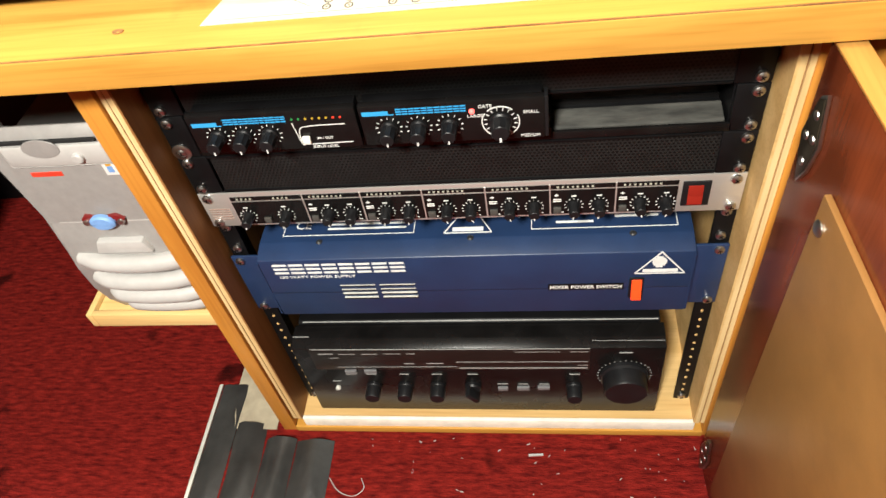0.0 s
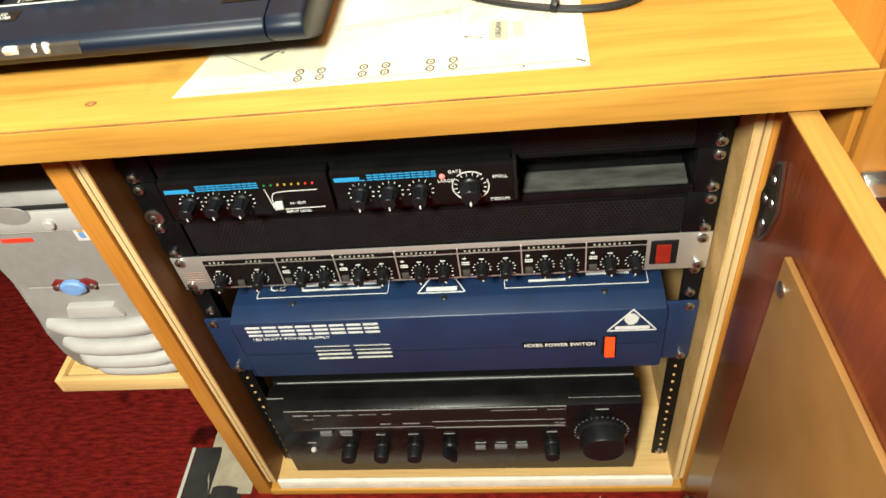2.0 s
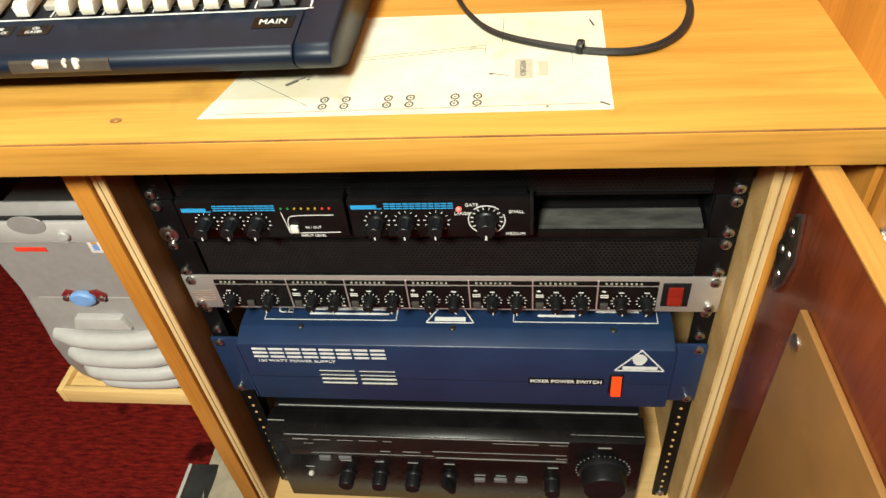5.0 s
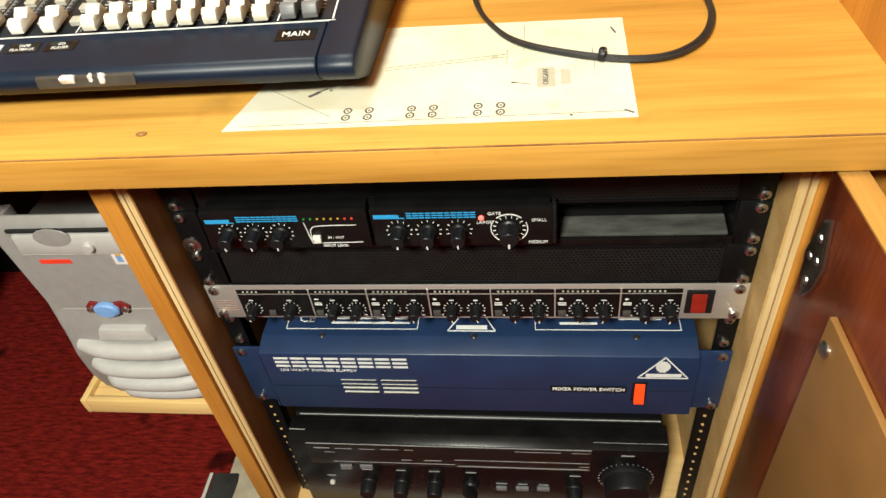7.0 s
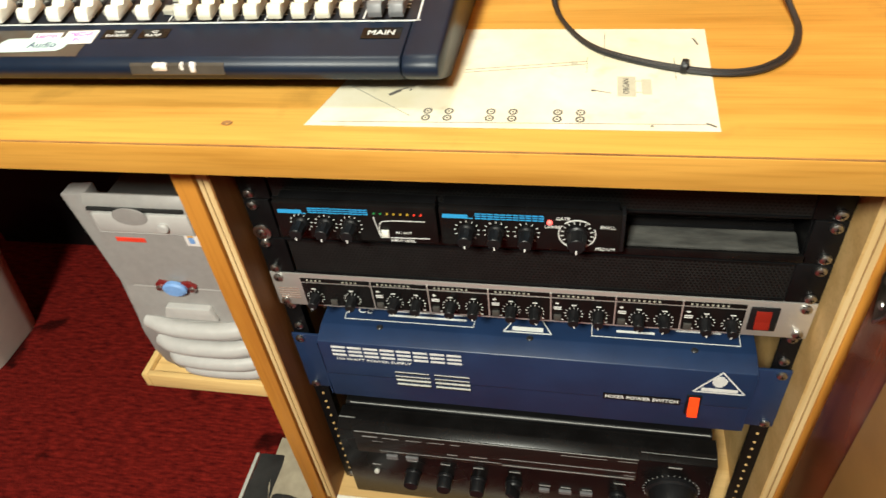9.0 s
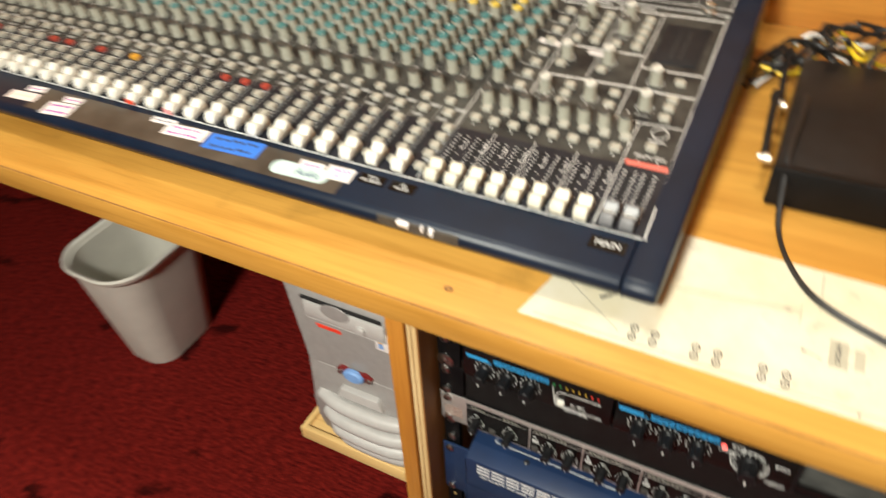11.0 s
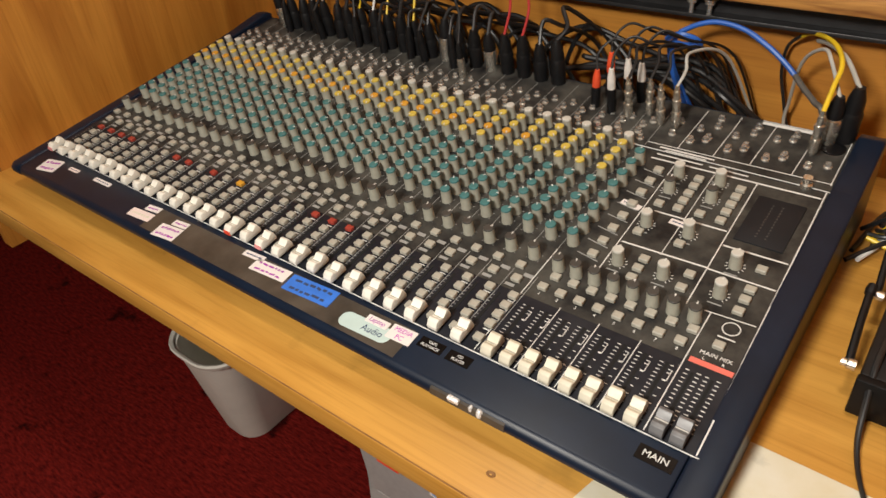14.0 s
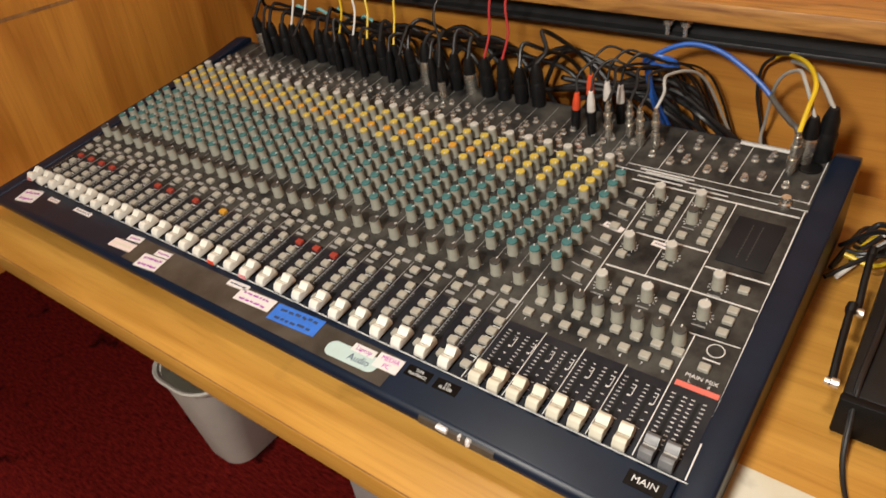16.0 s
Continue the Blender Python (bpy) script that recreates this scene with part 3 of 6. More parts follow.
part("bypass_button", box(-0.1135, -0.1070, FY - 0.003, FY, z_mid - 0.0095, z_mid - 0.0030, 0.0005), CAP, lim, "square white push button")
bm = quad_bar((-0.1185, FY, z_top - 0.005), (-0.1155, FY, z_mid - 0.012), 0.0007, FRONT_N)
line = smooth_line([(-0.1155, FY, z_mid - 0.012), (-0.1140, FY, z_top - 0.012), (-0.105, FY, z_top - 0.0085), (-0.076, FY, z_top - 0.0080)], 5)
for a, b in zip(line, line[1:]):
    quad_bar(a, b, 0.0007, FRONT_N, bm)
quad_bar((-0.1155, FY, z_mid - 0.012), (-0.0735, FY, z_mid - 0.0112), 0.0007, FRONT_N, bm)
words("IN / OUT", 0.0034, front(-0.095, FY - 0.0002, z_mid - 0.006), bm)
words("INPUT LEVEL", 0.0034, front(-0.0965, FY - 0.0002, z_mid - 0.0148), bm, squash=1.1)
tagged(part("printing", bm, INK, lim, smooth=False), kind="stuff")


def brand_bar(bm, x0, x1, z, h, letters, seed):
    """Plain stacked bars, letter by letter, where a trade name stands."""
    w, y = (x1 - x0) / letters, FYB[0]
    for i in range(letters):
        a, b = x0 + i * w + w * 0.07, x0 + (i + 1) * w - w * 0.07
        for zz in (-1, 0, 1):
            quad_bar((a, y, z + zz * h * 0.36), (b, y, z + zz * h * 0.36), h * 0.17, FRONT_N, bm)
    return bm


FYB = [FY]
bm = brand_bar(bmesh.new(), -0.1745, -0.1225, z_top - 0.0005, 0.0062, 12, 1)
quad_bar((-0.201, FY, z_top - 0.002), (-0.180, FY, z_top - 0.002), 0.0030, FRONT_N, bm)
quad_bar((-0.201, FY, z_top - 0.004), (-0.1765, FY, z_top - 0.004), 0.0008, FRONT_N, bm)
tagged(part("brand_mark", bm, INK_BLUE, lim, "plain light blue bars", smooth=False), kind="stuff")

rev = effects_unit("reverb_unit", "small black half-rack reverb with three knobs and a rotary selector", -0.064, 0.078)
bm = bmesh.new()
for x in (-0.042, -0.0185, 0.0055):
    placed("knob", SMALL, rev, (x, FY - 0.0002, z_mid), (90, 0, 0))
    tagged(part("scale_mark", tick_ring(None, Vector((0, 0, 0)), 0.0088, 11, 0.0018, pose(x, FY - 0.0002, z_mid, 90)), INK, rev), kind="stuff")
placed("selector_knob", BIG_KNOB, rev, (0.0445, FY - 0.0002, z_mid + 0.001), (90, 0, 0))
m = pose(0.0445, FY - 0.0002, z_mid + 0.001, 90)
tagged(part("scale_mark", tick_ring(None, Vector((0, 0, 0)), 0.0104, 16, 0.0024, m, -165, 165), INK, rev), kind="stuff")
ring = [Vector((0.0142 * math.sin(radians(a)), 0.0142 * math.cos(radians(a)), 0)) for a in range(-150, 151, 12)]
bm = bmesh.new()
for i, (a, b) in enumerate(zip(ring, ring[1:])):
    if i not in (8, 16, 17):
        quad_bar(m @ a, m @ b, 0.0008, FRONT_N, bm)
words("GATE", 0.0042, front(0.0335, FY - 0.0002, z_top + 0.001), bm)
words("SMALL", 0.0040, front(0.0675, FY - 0.0002, z_top - 0.006), bm)
words("MEDIUM", 0.0040, front(0.0665, FY - 0.0002, z_mid - 0.0135), bm)
words("LARGE", 0.0040, front(0.0255, FY - 0.0002, z_top - 0.0075), bm)
tagged(part("printing", bm, INK, rev, smooth=False), kind="stuff")
bm = brand_bar(bmesh.new(), -0.035, 0.0195, z_top + 0.0004, 0.0064, 11, 2)
quad_bar((-0.061, FY, z_top), (-0.0405, FY, z_top), 0.0030, FRONT_N, bm)
quad_bar((-0.061, FY, z_top - 0.002), (-0.0365, FY, z_top - 0.002), 0.0008, FRONT_N, bm)
tagged(part("brand_mark", bm, INK_BLUE, rev, "plain light blue bars", smooth=False), kind="stuff")
part("led", lathe([(0.0022, 0), (0.0022, 0.0012), (0.0012, 0.0024), (0, 0.0028)], 12, None, pose(0.0235, FY - 0.0002, z_top - 0.0025, 90)), RED_LED, rev, "lit red indicator")
part("end_cap", box(0.0775, 0.0805, FY + 0.001, FY + 0.012, u0 + 0.0005, u1 - 0.0005, 0.0008), BLACK_PLASTIC, rev)

# headphone amplifier, one unit high
hz1, hz0 = R - 3 * U - 0.0006, R - 4 * U + 0.0006
amp6 = thing("headphone_amplifier", (0, 0.06, hz0), "silver one-unit headphone amplifier with fourteen small knobs", "amplifier")
part("case", box(-0.214, 0.214, 0.001, 0.15, hz0 + 0.001, hz1 - 0.001), BLACK, amp6)
part("faceplate", box(-0.2405, 0.2405, -0.003, 0.0008, hz0, hz1, 0.0006), ALU, amp6)
part("control_panel", box(-0.211, 0.187, -0.0036, -0.0030, hz0 + 0.0028, hz1 - 0.0115), BLACK_GLOSS, amp6, "black printed control panel")
part("meter_strip", box(-0.211, 0.187, -0.0036, -0.0030, hz1 - 0.0098, hz1 - 0.0050), BLACK_GLOSS, amp6)
XS = [-0.142, -0.088, -0.032, 0.024, 0.080, 0.136]
bm = bmesh.new()
for x in XS:
    box(x - 0.0006, x + 0.0006, -0.0040, -0.0034, hz0 + 0.0026, hz1 - 0.0045, bm=bm)
tagged(part("divider", bm, ALU, amp6), kind="stuff")
TINY = knob_mesh(0.0052, 0.0130, 14, [BLACK_PLASTIC, BLACK_PLASTIC, INK], skirt=0.0004, ridge=True)
kz = hz0 + 0.0135
bm = bmesh.new()
for i, x in enumerate([-0.200, -0.163] + [v for a in XS for v in (a + 0.0205, a + 0.0420)]):
    placed("knob", TINY, amp6, (x, -0.0037, kz), (90, random.uniform(-35, 20), 0))
    tick_ring(bm, Vector((0, 0, 0)), 0.0069, 11, 0.0017, pose(x, -0.0037, kz, 90), width=0.00045)
    quad_bar((x - 0.0022, -0.0036, kz + 0.0110), (x + 0.0022, -0.0036, kz + 0.0110), 0.0012, FRONT_N, bm)
for i, x in enumerate(XS):
    for dx, dz, w in ((0.0055, 0.0125, 0.0036), (0.0062, 0.0075, 0.007), (0.0062, 0.0052, 0.007), (0.010, -0.0085, 0.003), (0.048, -0.0085, 0.004)):
        quad_bar((x + dx - w / 2, -0.0036, kz + dz), (x + dx + w / 2, -0.0036, kz + dz), 0.0012 if w > 0.004 else 0.0010, FRONT_N, bm)
    words(str(i + 1), 0.004, front(x + 0.0055, -0.0038, kz + 0.0125), bm)
tagged(part("printing", bm, INK, amp6, smooth=False), kind="stuff")
for x in [-0.182] + [a + 0.0062 for a in XS]:
    part("push_button", box(x - 0.0034, x + 0.0034, -0.0062, -0.0036, kz - 0.0085, kz - 0.0015, 0.0005), KNOB_DARK, amp6)
bm = bmesh.new()
for a, n in [(-0.205, 4), (-0.170, 4)] + [(x + 0.006, 8) for x in XS]:
    for k in range(n):
        box(a + k * 0.0042, a + k * 0.0042 + 0.0018, -0.0042, -0.0034, hz1 - 0.0084, hz1 - 0.0066, bm=bm)
tagged(part("meter_led", bm, KNOB, amp6, "rows of small pale indicators"), kind="stuff")
part("switch_frame", box(0.1905, 0.2135, -0.0046, -0.0028, hz0 + 0.0085, hz1 - 0.0065, 0.0006), BLACK_PLASTIC, amp6)
part("rocker_switch", prism([(-0.0075, hz0 + 0.0125), (-0.0044, hz0 + 0.0125), (-0.0044, hz1 - 0.0105), (-0.0052, hz1 - 0.0105), (-0.0054, hz0 + 0.020)], "x", 0.1952, 0.2075, bevel=0.0004), RED_DIM, amp6, "dark red power rocker")
# brown bars paint a mottled reflection on the faceplate's left end
bm = bmesh.new()
for k in range(5):
    quad_bar((-0.2405 + 0.004, -0.0030, hz0 + 0.010 + 0.0032 * k), (-0.2160, -0.0030, hz0 + 0.010 + 0.0032 * k), 0.0010, FRONT_N, bm)
tagged(part("worn_print", bm, material("brown_reflection", (0.30, 0.19, 0.15), 0.6, 0.2), amp6, "brown bars painted for a mottled reflection"), kind="stuff")
bolts(amp6, [-3 * U - 0.00635, -3 * U - 0.0381], -0.0032)

# mixer power supply, two units high, in blue sheet steel
pz1, pz0 = R - 5 * U - 0.0006, R - 7 * U + 0.0006
psu = thing("power_supply", (0, 0.08, pz0), "blue two-unit power supply with white lettering and a red switch", "power supply")
PY = -0.015
case = part("case", prism([(0.17, pz0 + 0.004), (0.17, pz1 + 0.012), (0.004, pz1 + 0.012), (PY, pz1 + 0.006), (PY, pz0 + 0.042), (PY + 0.0012, pz0 + 0.0405), (PY + 0.0012, pz0 + 0.002), (0.0, pz0 + 0.002)], "x", -0.2085, 0.2095, bevel=0.0012), BLUE, psu)
for s in (-1, 1):
    xa, xb = (-0.2410, -0.2092) if s < 0 else (0.2102, 0.2410)
    part("ear", box(xa, xb, -0.0035, -0.0005, pz0, pz1, 0.0008), BLUE, psu)
    part("ear_return", box(min(s * 0.2092, s * 0.2108), max(s * 0.2092, s * 0.2108), PY + 0.001, -0.0036, pz0 + 0.004, pz1), BLUE, psu)
FYB[0] = PY
bm = brand_bar(bmesh.new(), -0.196, -0.060, R - 0.2300, 0.0165, 8, 7)
tagged(part("brand_mark", bm, INK, psu, "plain white letter-sized bars", smooth=False), kind="stuff")
bm = words("150 WATT POWER SUPPLY", 0.0052, front(-0.153, PY - 0.0003, R - 0.2425), None, squash=1.28)
words("MIXER POWER SWITCH", 0.0066, front(0.1120, PY - 0.0010, R - 0.2660), bm, squash=0.98, bold=0.0001)
T = [(0.157, R - 0.2475), (0.2025, R - 0.2475), (0.1795, R - 0.2170)]
for a, b in zip(T, T[1:] + T[:1]):
    quad_bar((a[0], PY, a[1]), (b[0], PY, b[1]), 0.0014, FRONT_N, bm)
quad_bar((0.164, PY, R - 0.2435), (0.196, PY, R - 0.2435), 0.0046, FRONT_N, bm)
for k in range(7):
    w = (0.003, 0.005, 0.006, 0.0065, 0.0065, 0.005, 0.003)[k]
    quad_bar((0.1785 - w, PY, R - 0.2375 + 0.0022 * k), (0.1785 + w, PY, R - 0.2375 + 0.0022 * k), 0.0023, FRONT_N, bm)
tagged(part("printing", bm, INK, psu, smooth=False), kind="stuff")
part("name_strip", box(0.0760, 0.1480, PY - 0.0008, PY + 0.0014, R - 0.2705, R - 0.2615), BLACK_GLOSS, psu, "black label strip")
part("switch_frame", box(0.1530, 0.1665, PY - 0.0015, PY + 0.0014, R - 0.2835, R - 0.2535, 0.0006), BLACK_PLASTIC, psu)
part("rocker_switch", prism([(PY - 0.0065, R - 0.2815), (PY - 0.001, R - 0.2815), (PY - 0.001, R - 0.2555), (PY - 0.0025, R - 0.2555), (PY - 0.0030, R - 0.269)], "x", 0.1552, 0.1645, bevel=0.0005), RED_LIT, psu, "lit red rocker switch")
bm = bmesh.new()
for c in range(2):
    for r in range(4):
        x = -0.1325 + c * 0.041
        box(x, x + 0.036, PY - 0.0001, PY + 0.0016, R - 0.2805 + r * 0.0068, R - 0.2780 + r * 0.0068, bm=bm)
tagged(part("vent_slot", bm, DARK_VOID, psu), kind="stuff")
bm = bmesh.new()
for c in range(2):
    for r in range(4):
        x = -0.1325 + c * 0.041
        box(x, x + 0.036, PY - 0.0006, PY + 0.001, R - 0.2779 + r * 0.0068, R - 0.2772 + r * 0.0068, bm=bm)
tagged(part("vent_rim", bm, KNOB_PALE, psu, "bright slot edges"), kind="stuff")
top_z = pz1 + 0.0121
bm = bmesh.new()
for xa, xb in ((-0.185, -0.052), (0.062, 0.196)):
    P4 = [(xa, 0.012, top_z), (xb, 0.012, top_z), (xb, 0.075, top_z), (xa, 0.075, top_z)]
    for a, b in zip(P4, P4[1:] + P4[:1]):
        quad_bar(a, b, 0.0007, (0, 0, 1), bm)
for k in range(5):
    quad_bar((-0.140, 0.020 + 0.006 * k, top_z), (-0.06, 0.020 + 0.006 * k, top_z), 0.0022, (0, 0, 1), bm)
    quad_bar((0.085 + 0.055 * (k % 2), 0.020 + 0.006 * k, top_z), (0.120 + 0.06 * (k % 2), 0.020 + 0.006 * k, top_z), 0.0026, (0, 0, 1), bm)
words("CE", 0.014, pose(-0.166, 0.025, top_z), bm)
T = [(-0.022, 0.010), (0.024, 0.010), (0.001, 0.05)]
for a, b in zip(T, T[1:] + T[:1]):
    quad_bar((*a, top_z), (*b, top_z), 0.0012, (0, 0, 1), bm)
quad_bar((-0.014, 0.0145, top_z), (0.016, 0.0145, top_z), 0.005, (0, 0, 1), bm)
tagged(part("top_printing", bm, INK, psu, "white safety print", smooth=False), kind="stuff")
for x in (-0.146, 0.004, 0.155):
    part("lid_screw", lathe([(0.0034, 0), (0.0034, 0.0006), (0.002, 0.0016), (0, 0.0016)], 10, None, pose(x, 0.0035, top_z - 0.0004)), GUNMETAL, psu)
bolts(psu, [-5 * U - 0.00635, -7 * U + 0.00635], -0.0037)

# hi-fi amplifier standing on the cabinet floor
AX0, AX1, AY = -0.219, 0.199, -0.018
az0, az1 = 0.030, R - 0.3655
hifi = thing("hifi_amplifier", (0, 0.12, az0), "black stereo receiver with a large volume knob, dusty lid", "amplifier")
part("lid", prism([(0.25, az0 + 0.012), (0.25, az1 + 0.004), (0.016, az1 + 0.004), (0.012, az1 + 0.001), (0.012, az0 + 0.012)], "x", AX0 + 0.004, AX1 - 0.004, bevel=0.0012), BLACK, hifi)
face = part("faceplate", prism([(0.0118, az0 + 0.008), (0.0118, az1), (-0.006, az1 - 0.001), (AY, az1 - 0.006), (AY, az0 + 0.008)], "x", AX0, AX1, bevel=0.0012), BLACK_GLOSS, hifi)
part("display_window", box(AX0 + 0.02, 0.119, AY - 0.0014, AY - 0.0002, R - 0.4130, R - 0.3720, 0.0004), DISPLAY, hifi, "dark glass display strip")
bm = bmesh.new()
quad_bar((AX0 + 0.001, -0.005, az1 + 0.0002), (AX0 + 0.020, -0.005, az1 + 0.0002), 0.0009, (0, 0, 1), bm)
quad_bar((0.121, -0.010, az1 - 0.003), (AX1 - 0.001, -0.010, az1 - 0.003), 0.0010, (0, -0.3, 1), bm)
quad_bar((AX0 + 0.010, 0.0135, az1 + 0.0032), (AX1 - 0.006, 0.0135, az1 + 0.0032), 0.0011, (0, -0.3, 1), bm)
quad_bar((AX0 + 0.022, AY - 0.0008, R - 0.3714), (0.119, AY - 0.0008, R - 0.3714), 0.0008, FRONT_N, bm)
quad_bar((-0.172, AY - 0.0014, R - 0.4075), (-0.03, AY - 0.0014, R - 0.4070), 0.0007, FRONT_N, bm)
quad_bar((-0.030, AY - 0.0014, R - 0.3970), (0.117, AY - 0.0014, R - 0.3965), 0.0008, FRONT_N, bm)
quad_bar((-0.028, AY - 0.0014, R - 0.4100), (0.117, AY - 0.0014, R - 0.4095), 0.0016, FRONT_N, bm)
tagged(part("bright_edge", bm, INK_DIM, hifi, "thin silver trim lines", smooth=False), kind="stuff")
bm = bmesh.new()
for x, z, w, h in ((-0.180, -0.3795, 0.018, 0.0022), (-0.155, -0.3800, 0.020, 0.0012), (-0.128, -0.3800, 0.018, 0.0012), (-0.102, -0.3795, 0.02, 0.0012), (-0.08, -0.3795, 0.01, 0.0012), (0.062, -0.3765, 0.05, 0.0010), (0.108, -0.3765, 0.02, 0.001),
                   (-0.172, -0.3880, 0.012, 0.0010), (0.112, -0.4040, 0.012, 0.001), (-0.16, -0.424, 0.012, 0.001), (-0.055, -0.4000, 0.02, 0.0016), (-0.085, -0.4005, 0.012, 0.0016),
                   (0.02, -0.446, 0.013, 0.001), (0.044, -0.446, 0.011, 0.001), (0.068, -0.446, 0.011, 0.001), (-0.181, -0.440, 0.010, 0.001), (-0.135, -0.424, 0.012, 0.0010), (-0.095, -0.424, 0.011, 0.0010), (-0.056, -0.424, 0.012, 0.001), (-0.014, -0.424, 0.012, 0.001), (0.103, -0.424, 0.012, 0.001), (0.157, -0.379, 0.014, 0.0014)):
    quad_bar((x - w / 2, AY - 0.0012, R + z), (x + w / 2, AY - 0.0012, R + z), h, FRONT_N, bm)
tagged(part("printing", bm, INK_DIM, hifi, "small grey lettering", smooth=False), kind="stuff")
for x, z, w in ((-0.158, -0.4175, 0.014), (-0.134, -0.4165, 0.015), (0.0195, -0.4555, 0.012), (0.0435, -0.4545, 0.0145), (0.0675, -0.4535, 0.0140)):
    part("push_button", box(x - w / 2, x + w / 2, AY - 0.0035, AY, R + z - 0.0032, R + z + 0.0032, 0.0006), CAP_GREY, hifi)
part("power_button", lathe([(0.0032, 0), (0.0032, 0.003), (0.0022, 0.004), (0, 0.004)], 14, None, pose(-0.183, AY, R - 0.4555, 90)), KNOB_PALE, hifi)
TONE = finish(lathe([(0.0098, 0), (0.0098, 0.003), (0.0090, 0.004), (0.0088, 0.017), (0.0080, 0.0185), (0, 0.0185)], 24), BLACK_PLASTIC, True)
for x in (-0.137, -0.0975, -0.058, 0.1025):
    placed("tone_knob", TONE, hifi, (x, AY - 0.0003, R - 0.4520), (90, 0, 0))
sel = lathe([(0.0100, 0), (0.0100, 0.004), (0.0085, 0.006), (0, 0.006)], 20)
box(-0.0032, 0.0032, -0.0100, 0.0100, 0.004, 0.018, 0.001, bm=sel)
SEL = finish(sel, BLACK_PLASTIC, True)
placed("selector_knob", SEL, hifi, (-0.016, AY - 0.0003, R - 0.4520), (90, -35, 0))
VOL = finish(lathe([(0.0270, 0), (0.0270, 0.004), (0.0245, 0.006), (0.0238, 0.022), (0.0225, 0.0245), (0.0, 0.0245)], 40), BLACK_PLASTIC, True)
placed("volume_knob", VOL, hifi, (0.158, AY - 0.0003, R - 0.4260), (90, 0, 0))
tagged(part("scale_mark", tick_ring(None, Vector((0, 0, 0)), 0.0285, 25, 0.0016, pose(0.158, AY - 0.0004, R - 0.4260, 90), width=0.0007), INK_DIM, hifi), kind="stuff")
for x in (AX0 + 0.03, AX1 - 0.03):
    for y in (0.02, 0.22):
        part("foot", lathe([(0.014, 0), (0.014, 0.009), (0, 0.009)], 16, None, pose(x, y, az0)), BLACK_PLASTIC, hifi)

# ---- cabinet door, open, with a hardboard panel and its hinges ----
DX, DY, DA = 0.2470, -0.0600, 2.5
dm = pose(DX, DY, 0, 0, 0, DA)
door = thing("cabinet_door", (DX, DY, 0.012), "open dark cherry cabinet door with oak edge and hardboard patch", "door")


def door_box(x0, x1, y0, y1, z0, z1, bevel=0.0):
    return box(x0, x1, y0, y1, z0, z1, bevel, m=dm)


part("door_leaf", door_box(0.0005, 0.017, -0.47, 0.0, 0.014, R + 0.027, 0.0008), CHERRY, door)
part("edge_strip", door_box(0.0002, 0.0175, -0.4702, 0.0, R + 0.0271, R + 0.0295, 0.0005), OAK_Y, door, "pale oak edge strip")
part("hardboard_patch", prism([(-0.44, 0.05), (-0.058, 0.05), (-0.060, R - 0.042), (-0.44, R - 0.042)], "x", -0.0045, 0.0, bevel=0.0006), HARDBOARD, door, "tan hardboard panel screwed to the door")
door.children[-1].data.transform(Matrix.Translation(-ORIGIN[door.name]) @ dm @ Matrix.Translation(ORIGIN[door.name]))
part("screw", lathe([(0.0058, 0), (0.0058, 0.0010), (0.0038, 0.0024), (0, 0.0027)], 14, None, dm @ pose(-0.0046, -0.069, R - 0.063, 0, -90, 0)), STEEL, door)
for z in (R - 0.034, 0.05):
    def plate(grow):
        return [(-0.029 - grow, z + 0.003), (-0.022, z + 0.034 + 2 * grow), (-0.015 + grow * 0.3, z + 0.030 + grow), (-0.0055 + grow, z - 0.003), (-0.016, z - 0.036 - 2 * grow), (-0.024 - grow * 0.3, z - 0.022 - grow)]

    h = part("hinge", prism(plate(0.0016), "x", -0.0022, 0.0), STEEL, door, "bright rim of a six-sided hinge plate")
    face_plate = part("plate_face", prism(plate(0.0), "x", -0.0034, -0.0023, bevel=0.0004), BRASS, h, "dark bronze hinge plate")
    for o in (h, face_plate):
        o.data.transform(Matrix.Translation(-ORIGIN[door.name]) @ dm @ Matrix.Translation(ORIGIN[door.name]))
    for dy, dz in ((-0.019, 0.020), (-0.0235, 0.004), (-0.0135, 0.000), (-0.0185, -0.018)):
        part("hinge_screw", lathe([(0.0034, 0), (0.003, 0.001), (0, 0.0014)], 10, None, dm @ pose(-0.0034, dy, z + dz, 0, -90, 0)), STEEL, h)
strike = thing("door_catch", (RIGHT + 0.03, EDGE - 0.002, R - 0.05), "bright steel door catch on the oak stile", "catch")
part("plate", box(RIGHT + 0.012, RIGHT + 0.055, EDGE - 0.0035, EDGE - 0.0012, R - 0.045, R - 0.020, 0.0008), STEEL, strike)
part("tongue", box(RIGHT + 0.014, RIGHT + 0.028, EDGE - 0.022, EDGE - 0.0035, R - 0.040, R - 0.025, 0.002), STEEL, strike)
part("stud", lathe([(0.006, 0), (0.006, 0.002), (0.003, 0.004), (0, 0.004)], 14, None, pose(RIGHT, 0.10, DESK + 0.045, 0, -90)), STEEL, desk, "small steel stud")

# ---- mixing desk ----
SL = 0.133
TILT = math.degrees(math.atan(SL))


def surf(y, h=0.0):
    return R + 0.101 + SL * (y - 0.03) + h


